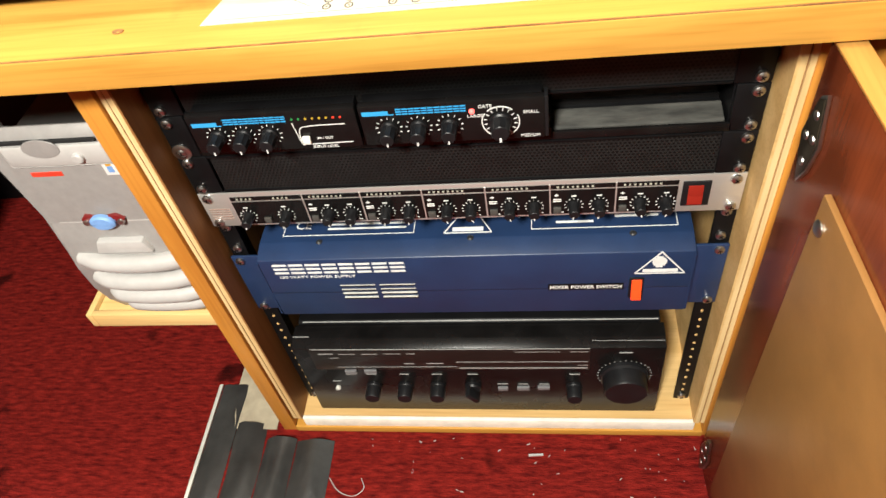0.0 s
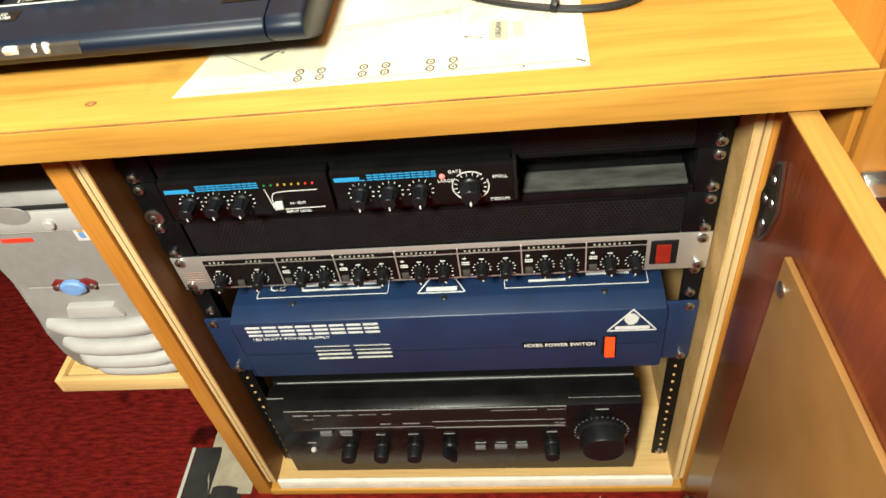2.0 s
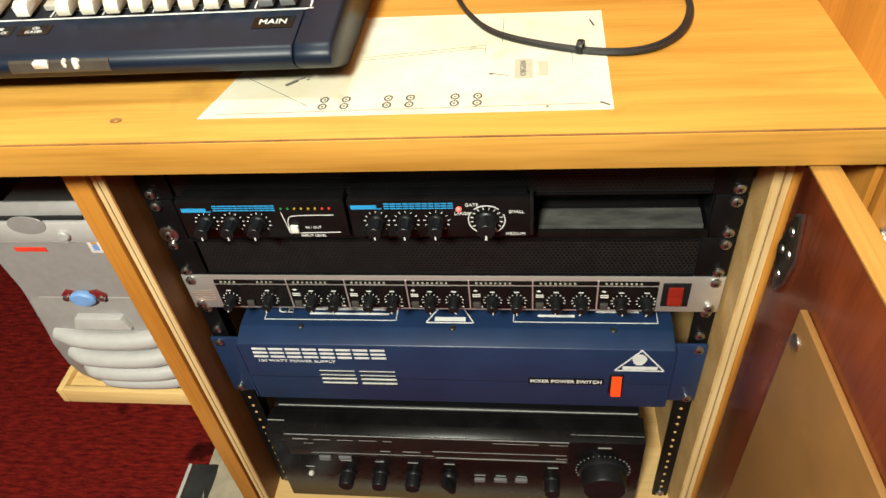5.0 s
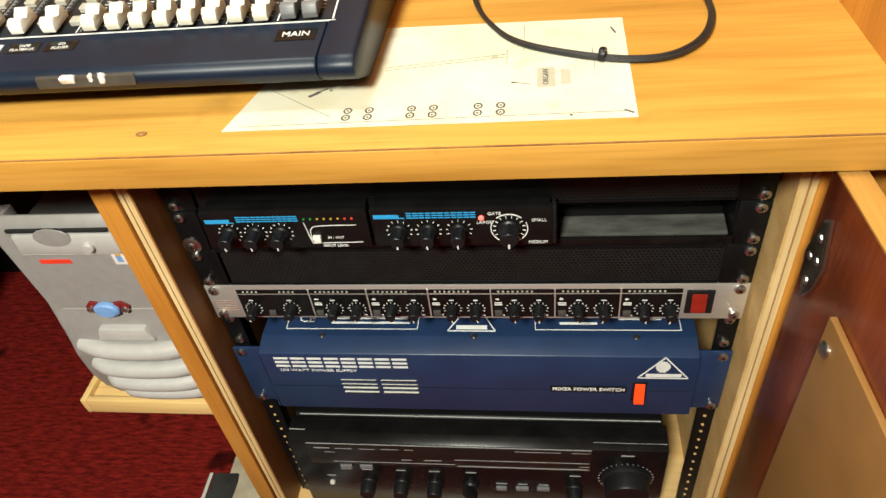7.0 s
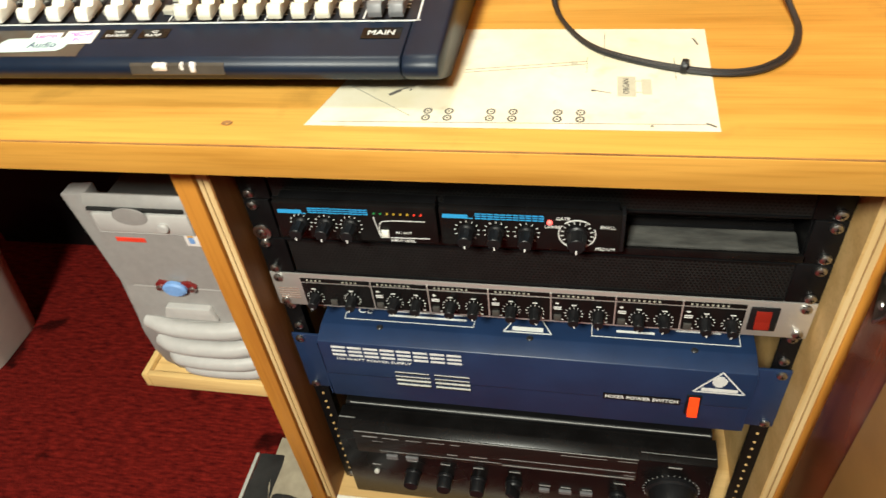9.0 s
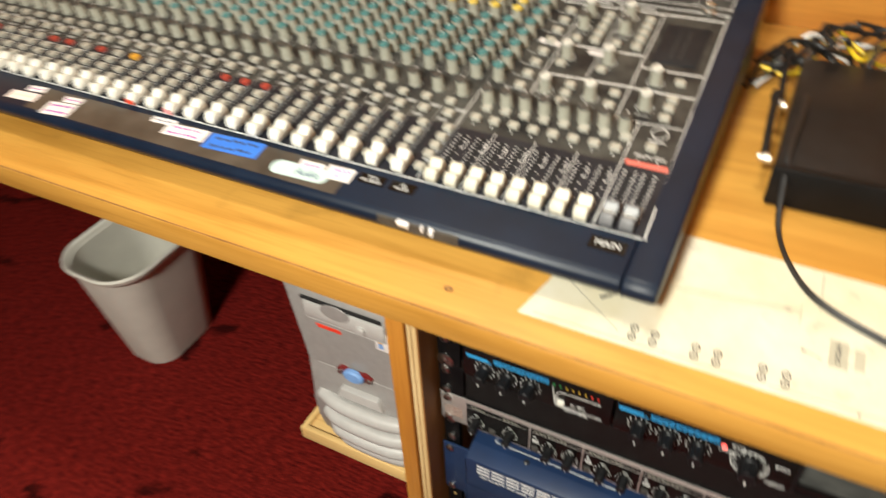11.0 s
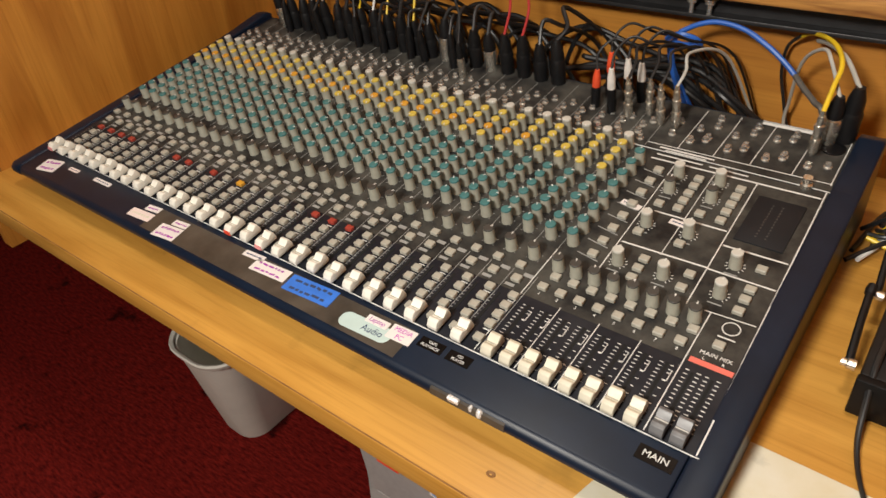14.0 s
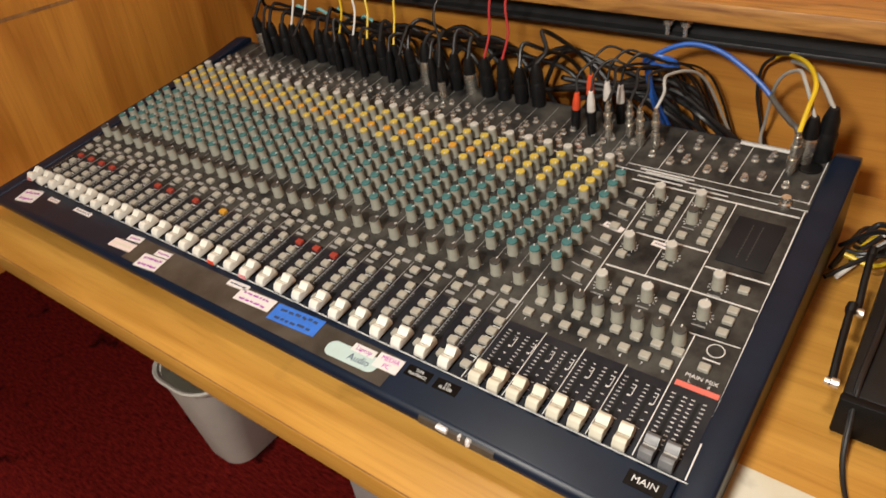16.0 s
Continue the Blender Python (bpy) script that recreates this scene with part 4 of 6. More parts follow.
UPN = (0, -SL, 1)
MX0, MX1 = -1.024, -0.0505
mixer = thing("mixing_desk", (-0.5104, 0.2147, DESK), "large navy 32-channel mixing desk, dusty, with taped labels", "mixing desk")
body_outline = [(0.018, DESK + 0.003), (-0.0150, R + 0.0775), (-0.0205, R + 0.0850), (-0.0195, R + 0.0905), (-0.0150, surf(-0.0150)), (0.456, surf(0.456)), (0.456, DESK + 0.003)]
part("body", prism(body_outline, "x", MX0 + 0.022, MX1 - 0.0265, bevel=0.002), NAVY, mixer)
for x0, x1 in ((MX0, MX0 + 0.0215), (MX1 - 0.026, MX1)):
    part("end_cheek", prism([(0.018, DESK + 0.003), (-0.0130, R + 0.0765), (-0.0220, R + 0.0840), (-0.0210, R + 0.0910), (-0.0150, surf(-0.0150, 0.001)), (0.360, surf(0.360, 0.002)), (0.445, surf(0.445, 0.009)), (0.461, surf(0.461, 0.004)), (0.461, DESK + 0.003)], "x", x0, x1, bevel=0.0025), NAVY, mixer)
for x in (MX0 + 0.04, MX1 - 0.05):
    for y in (0.05, 0.41):
        part("rubber_foot", lathe([(0.012, 0), (0.011, 0.0035), (0, 0.0035)], 14, None, pose(x, y, DESK)), BLACK_PLASTIC, mixer)


def slab(x0, x1, y0, y1, h0, h1, bevel=0.0):
    own = box(x0, x1, y0, y1, h0, h1, bevel)
    for v in own.verts:
        v.co.z = surf(v.co.y, v.co.z)
    return own


part("fader_panel", slab(-0.992, -0.0704, 0.027, 0.1027, 0.0, 0.0009), PANEL, mixer)
part("knob_panel", slab(-0.992, -0.2642, 0.1028, 0.3542, 0.0, 0.0009), DUSTY, mixer, "charcoal panel grey with dust")
part("master_panel", slab(-0.2641, -0.0704, 0.1028, 0.3542, 0.0, 0.0009), DUSTY, mixer, "charcoal panel grey with dust")
part("jack_panel", slab(-0.992, -0.0704, 0.3579, 0.4515, 0.0, 0.0009), DUSTY, mixer, "charcoal panel grey with dust")


def chan(k):
    return -1.0070 + 0.02587 * k


def on(name, me, x, y, h=0.0009, spin=0.0, label="", parent=None):
    ob = placed(name, me, parent or mixer, (x, y, surf(y, h)), (0, 0, 0), label)
    ob.matrix_basis = ob.matrix_basis @ pose(0, 0, 0, TILT, 0, 0) @ pose(0, 0, 0, 0, 0, spin)
    return ob


def mix_knob(top, body=KNOB):
    return knob_mesh(0.0057, 0.0176, 12, [body, top, INK], cap=0.12, skirt=0.0004)


K_GAIN, K_YEL, K_ORA, K_TEAL = mix_knob(KNOB_PALE), mix_knob(YELLOW), mix_knob(ORANGE), mix_knob(TEAL)
K_PAN, K_MAST = knob_mesh(0.0058, 0.0170, 12, [KNOB, KNOB_DARK, INK], cap=0.09, skirt=0.0004), mix_knob(KNOB_PALE)
rnd = random.Random(4)
EQ_Y, AUX_Y = (0.3331, 0.3175, 0.3019, 0.2863), (0.2634, 0.2473, 0.2312, 0.2152, 0.1986, 0.1821)
b1 = box(-0.0046, 0.0046, -0.0039, 0.0039, 0, 0.0046, 0.0007, segments=1)
BTN = finish(b1, BUTTON, True)
RED_BTN = finish(box(-0.0042, 0.0042, -0.0034, 0.0034, 0, 0.0046, 0.0007, segments=1), RED_TAPE, True)
ORANGE_BTN = finish(box(-0.0046, 0.0046, -0.0036, 0.0036, 0, 0.0046, 0.0007, segments=1), ORANGE, True)
BTN_BIG = finish(box(-0.0048, 0.0048, -0.0042, 0.0042, 0, 0.0045, 0.0008, segments=1), BUTTON, True)


def fader_cap(mat, line):
    """A saddle-shaped fader cap with a centre line."""
    prof = [(-0.0112, 0.003), (-0.0112, 0.0070), (-0.0085, 0.0118), (-0.0050, 0.0128), (-0.0015, 0.0096), (0.0, 0.0090), (0.0015, 0.0096), (0.0060, 0.0145), (0.0092, 0.0132), (0.0112, 0.0070), (0.0112, 0.003)]
    bm = prism(prof, "x", -0.0053, 0.0053, bevel=0.0006)
    box(-0.0052, 0.0052, -0.0004, 0.0004, 0.0085, 0.0096, bm=bm, index=1)
    box(-0.0008, 0.0008, -0.003, 0.003, -0.004, 0.0045, bm=bm, index=0)
    return finish(bm, [mat, line], True)


CAP_W, CAP_C, CAP_G = fader_cap(CAP, BUTTON), fader_cap(CAP_CREAM, BUTTON), fader_cap(CAP_GREY, KNOB_PALE)
SLOT = finish(box(-0.0014, 0.0014, -0.034, 0.034, -0.001, 0.0004), DARK_VOID, False)
NUT = finish(lathe([(0.0042, 0), (0.0042, 0.0014), (0.0031, 0.0017), (0.0029, 0.0055), (0.0018, 0.0055), (0.0017, 0.0010), (0, 0.0010)], 10), NUT_STEEL, True)
RED_LED_OFF, PINK = material("red_tape", (0.75, 0.07, 0.03), 0.5), material("pink_tape", (0.75, 0.28, 0.28), 0.5)
ink, dim = bmesh.new(), bmesh.new()
RED_K, ORANGE_K = {1, 2, 3, 4, 8, 9, 11, 18, 19, 20}, {13}
for k in range(1, 29):
    x = chan(k)
    on("gain_knob", K_GAIN, x, 0.3496, spin=rnd.uniform(-60, 60))
    for i, y in enumerate(EQ_Y):
        on("eq_knob", K_ORA if (i == 2 and k <= 24) else K_YEL, x, y, spin=rnd.uniform(-50, 50))
    for i, y in enumerate(AUX_Y):
        on("aux_knob", K_TEAL, x, y, spin=rnd.uniform(100, 230))
    on("pan_knob", K_PAN, x, 0.1504, spin=rnd.uniform(150, 210))
    on("mute_button", BTN_BIG, x + 0.002, 0.116)
    on("channel_button", BTN, x - 0.004, 0.133)
    for i, y in enumerate((0.0958, 0.0825, 0.0701, 0.0577, 0.0403)):
        on("routing_button", (ORANGE_BTN if k in ORANGE_K else RED_BTN) if (i == 0 and k in RED_K | ORANGE_K) else BTN, x + 0.0115, y)
    on("fader_slot", SLOT, x - 0.0035, 0.0614)
    on("fader_cap", CAP_W, x - 0.0035, 0.0361 + rnd.uniform(-0.001, 0.001))
    if k in (1, 16, 18):
        part("colour_dot", box(x - 0.0086, x + 0.0016, 0.0228, 0.0238, surf(0.0230, 0.0045), surf(0.0230, 0.0090)), RED_LED_OFF if k == 16 else PINK, mixer, "coloured tape on a fader cap")
    xs = x + 0.0175
    quad_bar((xs, 0.0293, surf(0.0293, 0.0009)), (xs, 0.1275, surf(0.1275, 0.0009)), 0.0006, UPN, dim)
    quad_bar((xs - 0.003, 0.1688, surf(0.1688, 0.0009)), (xs - 0.003, 0.3542, surf(0.3542, 0.0009)), 0.0005, UPN, dim)
    quad_bar((x - 0.006, 0.1078, surf(0.1078, 0.0009)), (x + 0.004, 0.1078, surf(0.1078, 0.0009)), 0.0034, UPN, dim)
    for yy in (0.09, 0.0767, 0.0643, 0.0519):
        quad_bar((x + 0.0080, yy, surf(yy, 0.0009)), (x + 0.0150, yy, surf(yy, 0.0009)), 0.0012, UPN, ink)
    quad_bar((x - 0.009, 0.1680, surf(0.1394, 0.0009)), (x - 0.001, 0.1680, surf(0.1394, 0.0009)), 0.0016, UPN, dim)
    quad_bar((x + 0.004, 0.1252, surf(0.1252, 0.0009)), (x + 0.014, 0.1252, surf(0.1252, 0.0009)), 0.0044, UPN, dim)
    quad_bar((x - 0.006, 0.3565, surf(0.3565, 0.0009)), (x + 0.006, 0.3565, surf(0.3565, 0.0009)), 0.0030, UPN, dim)
    words(str(k) if k <= 24 else str(25 + 2 * (k - 25)), 0.0050, pose(x + 0.010, 0.1300, surf(0.1045, 0.0011), TILT), ink)
    for y in EQ_Y + AUX_Y + (0.1504,):
        for a in (-125, -60, 0, 60, 125):
            s, c = math.sin(radians(a)), math.cos(radians(a))
            quad_bar((x + 0.0066 * s, y + 0.0066 * c, surf(y + 0.0066 * c, 0.0009)), (x + 0.0084 * s, y + 0.0084 * c, surf(y + 0.0084 * c, 0.0009)), 0.0005, UPN, dim)
    for i in range(14):
        y = 0.0329 + i * 0.0044
        quad_bar((x - 0.0085, y, surf(y, 0.0009)), (x - 0.0058, y, surf(y, 0.0009)), 0.0006, UPN, dim)
    quad_bar((xs - 0.003, 0.3588, surf(0.3588, 0.0009)), (xs - 0.003, 0.4442, surf(0.4442, 0.0009)), 0.0005, UPN, dim)
    on("jack_socket", NUT, x - 0.003, 0.3799)
    on("jack_socket", NUT, x + 0.004, 0.4038)
    on("insert_socket", NUT, x + 0.0045, 0.3685)
    on("insert_socket", NUT, x - 0.0035, 0.3928)

# groups, main faders and master section
for g in range(8):
    x = -0.2535 + 0.01856 * g
    on("group_pan_knob", K_PAN, x, 0.1458, spin=rnd.uniform(160, 200))
    on("group_button", BTN, x + 0.004, 0.1339)
    on("group_button", BTN, x, 0.1179)
    on("group_fader_slot", SLOT, x, 0.0605)
    on("group_fader_cap", CAP_C, x, 0.0357)
    words(str(g + 1), 0.0045, pose(x, 0.1105, surf(0.1105, 0.0011), TILT), ink)
    for i in range(16):
        y = 0.0311 + i * 0.0041
        quad_bar((x - 0.0062, y, surf(y, 0.0009)), (x - 0.0030, y, surf(y, 0.0009)), 0.0006, UPN, ink)
        if i % 2:
            quad_bar((x + 0.0030, y, surf(y, 0.0009)), (x + 0.0055, y, surf(y, 0.0009)), 0.0006, UPN, ink)
    for a, b in (((x + 0.0028, 0.0770), (x + 0.0062, 0.0770)), ((x + 0.0062, 0.0770), (x + 0.0062, 0.0880)), ((x + 0.0028, 0.0880), (x + 0.0062, 0.0880))):
        quad_bar((*a, surf(a[1], 0.0009)), (*b, surf(b[1], 0.0009)), 0.0006, UPN, ink)
for x in (-0.1033, -0.0876):
    on("main_fader_slot", SLOT, x, 0.0605)
    on("main_fader_cap", CAP_G, x, 0.0361)
    for s in (-1, 1):
        for i in range(13):
            y = 0.0421 + i * 0.0044
            quad_bar((x + s * 0.0030, y, surf(y, 0.0009)), (x + s * 0.0062, y, surf(y, 0.0009)), 0.0007, UPN, ink)
for x, y in ((-0.2127, 0.3212), (-0.2117, 0.2955), (-0.1716, 0.3258), (-0.1697, 0.2982), (-0.2098, 0.2386), (-0.1687, 0.2413), (-0.2098, 0.1789), (-0.1668, 0.1807), (-0.1172, 0.2211), (-0.1162, 0.1817)):
    on("master_knob", K_MAST if y not in (0.2955, 0.2982) else K_PAN, x, y, spin=180)
for i in range(8):
    y = 0.3267 - 0.0205 * i
    on("aux_master_knob", K_TEAL, -0.2590, y, spin=180)
    on("aux_solo_button", BTN_BIG, -0.2345, y - 0.006)
for x, ys in ((-0.1921, (0.323, 0.3102, 0.2973, 0.2845, 0.2716)), (-0.1501, (0.3239, 0.3111, 0.2982, 0.2854, 0.2716)), (-0.0957, (0.2248, 0.1973, 0.1844, 0.1697, 0.1275)), (-0.1706, (0.2725, 0.2248)), (-0.2112, (0.2707, 0.2239)), (-0.1897, (0.1918, 0.1784, 0.1651)), (-0.1468, (0.1918, 0.1734))):
    for y in ys:
        on("master_button", BTN, x, y)


def ruled(a, b, w, bm):
    quad_bar((*a, surf(a[1], 0.0009)), (*b, surf(b[1], 0.0009)), w, UPN, bm)


for a, b, w in (((-0.2518, 0.3405), (-0.0809, 0.3432), 0.0019), ((-0.2117, 0.2606), (-0.1401, 0.2615), 0.0017), ((-0.2194, 0.2064), (-0.1363, 0.2083), 0.0017), ((-0.1363, 0.2422), (-0.079, 0.2432), 0.0017), ((-0.1372, 0.2074), (-0.078, 0.2074), 0.0015), ((-0.12, 0.1596), (-0.078, 0.1615), 0.0009),
                ((-0.1401, 0.3423), (-0.1363, 0.1596), 0.0010), ((-0.2241, 0.3386), (-0.2213, 0.1596), 0.0009), ((-0.1821, 0.3386), (-0.1802, 0.2055), 0.0007), ((-0.079, 0.3542), (-0.0728, 0.0274), 0.0012), ((-0.1148, 0.1596), (-0.1133, 0.0283), 0.0009), ((-0.2682, 0.1688), (-0.2682, 0.0283), 0.0009),
                ((-0.2275, 0.1045), (-0.2275, 0.0283), 0.0007), ((-0.1893, 0.1045), (-0.1893, 0.0283), 0.0007), ((-0.1515, 0.1045), (-0.1515, 0.0283), 0.0007), ((-0.992, 0.3561), (-0.0742, 0.3561), 0.0008), ((-0.2672, 0.3662), (-0.078, 0.3689), 0.0009), ((-0.992, 0.0279), (-0.0704, 0.0256), 0.0009),
                ((-0.079, 0.3662), (-0.0799, 0.4488), 0.0009), ((-0.1162, 0.3689), (-0.1143, 0.4488), 0.0007), ((-0.1573, 0.3689), (-0.1554, 0.4488), 0.0007), ((-0.1955, 0.3671), (-0.1936, 0.4488), 0.0007), ((-0.2337, 0.3671), (-0.2318, 0.4488), 0.0007),
                ((-0.1716, 0.4515), (-0.1162, 0.4515), 0.0009), ((-0.1047, 0.4506), (-0.0809, 0.4506), 0.0009)):
    ruled(a, b, w, ink)
for x, y, w, h in ((-0.1449, 0.4474, 0.052, 0.0050), (-0.0933, 0.447, 0.022, 0.0045), (-0.2213, 0.362, 0.060, 0.0022), (-0.2213, 0.3584, 0.045, 0.0014), (-0.2241, 0.3492, 0.05, 0.0018), (-0.1716, 0.3492, 0.04, 0.0016)):
    ruled((x - w / 2, y), (x + w / 2, y), h, ink)
for x, y in ((-0.2127, 0.3212), (-0.2117, 0.2955), (-0.1716, 0.3258), (-0.1697, 0.2982), (-0.2098, 0.2386), (-0.1687, 0.2413), (-0.2098, 0.1789), (-0.1668, 0.1807), (-0.1172, 0.2211), (-0.1162, 0.1817)):
    for a in range(-140, 141, 28):
        s, c = math.sin(radians(a)), math.cos(radians(a))
        ruled((x + 0.0068 * s, y + 0.0068 * c), (x + 0.0088 * s, y + 0.0088 * c), 0.0006, ink)
    ruled((x - 0.006, y - 0.0115), (x + 0.006, y - 0.0115), 0.0012, dim)
for y in [0.3267 - 0.0205 * i for i in range(8)]:
    ruled((-0.2500, y - 0.008), (-0.2270, y - 0.012), 0.0010, dim)
ring = [(0.0070 * math.sin(a * math.pi / 12), 0.0070 * math.cos(a * math.pi / 12)) for a in range(25)]
for a, b in zip(ring, ring[1:]):
    ruled((-0.0940 + a[0], 0.1500 + a[1]), (-0.0940 + b[0], 0.1500 + b[1]), 0.0009, ink)
ruled((-0.1009, 0.1385), (-0.0866, 0.1385), 0.0012, ink)
words("MAIN MIX", 0.0056, pose(-0.0938, 0.1169, surf(0.1169, 0.0011), TILT), ink, squash=1.05)
words("L", 0.0042, pose(-0.1019, 0.1114, surf(0.1114, 0.0011), TILT), ink)
words("R", 0.0042, pose(-0.0861, 0.1114, surf(0.1114, 0.0011), TILT), ink)
tagged(part("white_printing", ink, INK, mixer, "white rules and numbers", smooth=False), kind="stuff")
tagged(part("grey_printing", dim, INK_DIM, mixer, "fine grey scale marks", smooth=False), kind="stuff")
part("red_strip", slab(-0.111, -0.0761, 0.1036, 0.1087, 0.0009, 0.0013), RED_PRINT, mixer, "salmon red strip over the main faders")
part("meter_window", slab(-0.132, -0.0876, 0.2542, 0.3239, 0.0009, 0.0022, 0.0005), SCREEN, mixer, "smoked level meter window")
bm = bmesh.new()
for i in range(12):
    for dx in (-0.006, 0.003):
        merge(bm, slab(-0.1100 + dx, -0.1085 + dx, 0.2640 + 0.0044 * i, 0.2654 + 0.0044 * i, 0.0022, 0.0025))
tagged(part("meter_segment", bm, KNOB_DARK, mixer, "unlit meter segments"), kind="stuff")
for x, y in ((-0.227, 0.3854), (-0.2117, 0.3965), (-0.2251, 0.4093), (-0.2098, 0.4203), (-0.1859, 0.3854), (-0.1716, 0.3965), (-0.1869, 0.4102), (-0.1716, 0.4222), (-0.1468, 0.3854), (-0.1315, 0.3955), (-0.1468, 0.4203), (-0.1324, 0.4258), (-0.1067, 0.3873), (-0.0895, 0.3946), (-0.2499, 0.3891), (-0.2499, 0.4148)):
    on("output_socket", NUT, x, y)
for x in (-0.2270, -0.1860, -0.1465):
    for dx, y in ((0.0, 0.3830), (0.0145, 0.3910), (0.0150, 0.4360)):
        on("output_socket", NUT, x + dx, y)
on("lamp_socket", finish(lathe([(0.0062, 0), (0.0062, 0.004), (0.0045, 0.0055), (0.0045, 0.0115), (0, 0.0115)], 16), NICKEL, True), -0.0985, 0.3565)
part("xlr_socket", lathe([(0.0120, 0), (0.0120, 0.0010), (0.0095, 0.0014), (0.0095, 0.0004), (0, 0.0004)], 20, None, pose(-0.0933, 0.4277, surf(0.4277, 0.0009), TILT)), BLACK, mixer)
part("main_label", slab(-0.1105, -0.0818, 0.0049, 0.0178, 0.0, 0.0006), BLACK_GLOSS, mixer, "black MAIN label")
part("main_lettering", words("MAIN", 0.0078, pose(-0.0962, 0.0114, surf(0.0114, 0.0008), TILT), None, squash=1.05), INK, mixer, smooth=False)


# ---- labels stuck along the front of the mixing desk ----
def sticker(name, label, x, y, w, d, spin, mat, text=(), pen=PEN_PURPLE, bars=0, rounded=0.0, lift=0.0004):
    m = pose(x, y, surf(y, 0.0), TILT) @ pose(0, 0, 0, 0, 0, spin)
    t = thing(name, (x, y, surf(y)), label, "label")
    if rounded:
        pts = [(sx * (w / 2 - rounded) + rounded * math.cos(radians(a)), sy * (d / 2 - rounded) + rounded * math.sin(radians(a))) for sx, sy, a0 in ((1, 1, 0), (-1, 1, 90), (-1, -1, 180), (1, -1, 270)) for a in range(a0, a0 + 91, 15)]
        own = prism(pts, "z", 0, lift)
    else:
        own = box(-w / 2, w / 2, -d / 2, d / 2, 0, lift)
    bmesh.ops.transform(own, matrix=m, verts=own.verts[:])
    part("slip", own, mat, t, smooth=False)
    bm = None
    for s, sz, dx, dy in text:
        bm = words(s, sz, m @ pose(dx, dy, lift + 0.0001), bm, thick=0.0001, squash=0.95)
    for i in range(bars):
        yy = d * (0.25 - 0.5 * i / max(1, bars - 1)) if bars > 1 else 0
        q, at = random.Random(int(1e4 * (x + 2)) + i), -w * 0.38
        while at < w * 0.32:
            run = w * q.uniform(0.05, 0.16)
            bm = quad_bar(m @ Vector((at, yy + q.uniform(-0.04, 0.04) * d, lift)), m @ Vector((min(at + run, w * 0.4), yy + q.uniform(-0.057, 0.0403) * d, lift)), d * 0.42 / (bars + 1), UPN, bm, 0.0001)
            at += run + w * 0.035
    if bm:
        tagged(part("writing", bm, pen, t, smooth=False), kind="stuff")
    return t


sticker("tape_label", "white paper label with purple handwriting", -0.9562, 0.0049, 0.034, 0.024, 12, STICKER, bars=2, rounded=0.003)
sticker("tape_label", "small cream label with dark lettering", -0.9103, 0.0146, 0.022, 0.006, 2, STICKER_PINK, bars=1, pen=PEN_DARK)
sticker("tape_label", "narrow white label with dark lettering", -0.8443, 0.0169, 0.036, 0.0065, 1, STICKER, bars=1, pen=PEN_DARK)
sticker("tape_label", "pale pink label with faded handwriting", -0.7334, 0.0003, 0.040, 0.013, 4, STICKER_PINK, bars=1, pen=CAP_CREAM)
sticker("tape_label", "small white label with purple handwriting", -0.727, 0.0146, 0.024, 0.009, 6, STICKER, bars=1)
sticker("tape_label", "torn white label with purple handwriting", -0.6734, -0.0047, 0.036, 0.020, 6, STICKER, bars=2)
sticker("tape_label", "small white label with purple handwriting", -0.6691, 0.0118, 0.024, 0.009, 5, STICKER, bars=1)
sticker("tape_label", "narrow white label with dark handwriting", -0.5458, 0.0169, 0.030, 0.008, 3, STICKER, bars=1, pen=PEN_DARK)
sticker("tape_label", "white label with purple handwriting", -0.5126, 0.01, 0.050, 0.016, 3, STICKER, bars=2)
sticker("blue_tape", "strip of blue masking tape with dark handwriting", -0.4527, 0.0095, 0.062, 0.021, 3, BLUE_TAPE, bars=2, pen=PEN_DARK, lift=0.0006)
sticker("tape_label", "rounded pale green label with dark handwriting", -0.3715, 0.0008, 0.060, 0.0175, 2, STICKER_GREEN, [("Audio", 0.0105, 0.009, -0.001)], PEN_DARK, rounded=0.008)
sticker("tape_label", "small white label reading Laptop", -0.3644, 0.0109, 0.026, 0.0085, 1, STICKER, [("Laptop", 0.0070, 0, 0)], PEN_PURPLE, lift=0.0010)
sticker("tape_label", "white label with purple MEDIA PC lettering", -0.3352, 0.01, 0.027, 0.0165, 2, STICKER, [("MEDIA", 0.0072, 0, 0.0035), ("PC", 0.0072, 0, -0.0040)], material("magenta_pen", (0.50, 0.04, 0.42), 0.6), lift=0.0006)
sticker("printed_label", "black label with white TAPE PLAYBACK lettering", -0.3039, 0.0137, 0.026, 0.0115, 1, BLACK_GLOSS, [("TAPE", 0.0042, 0, 0.0022), ("PLAYBACK", 0.0042, 0, -0.0022)], INK)
sticker("printed_label", "black label with white CD PLAYER lettering", -0.2738, 0.0137, 0.024, 0.0115, 1, BLACK_GLOSS, [("CD", 0.0042, 0, 0.0022), ("PLAYER", 0.0042, 0, -0.0022)], INK)
sticker("clear_tape", "long strip of grubby clear tape on the armrest", -0.5212, 0.0031, 0.390, 0.034, 0, CLEAR_TAPE, lift=0.0002)
for x, w in ((-0.2560, 0.012), (-0.2385, 0.004), (-0.2300, 0.005)):
    t = thing("foil_tape", (x, -0.0180, R + 0.087), "crumpled scrap of silver tape on the front edge", "tape")
    own = box(x - w / 2, x + w / 2, -0.0214, -0.0160, R + 0.0858, R + 0.0930, 0.0018, segments=2)
    for v in own.verts:
        v.co += Vector(noise.noise_vector(v.co * 260)) * 0.0016
    part("scrap", own, SILVER_TAPE, t)
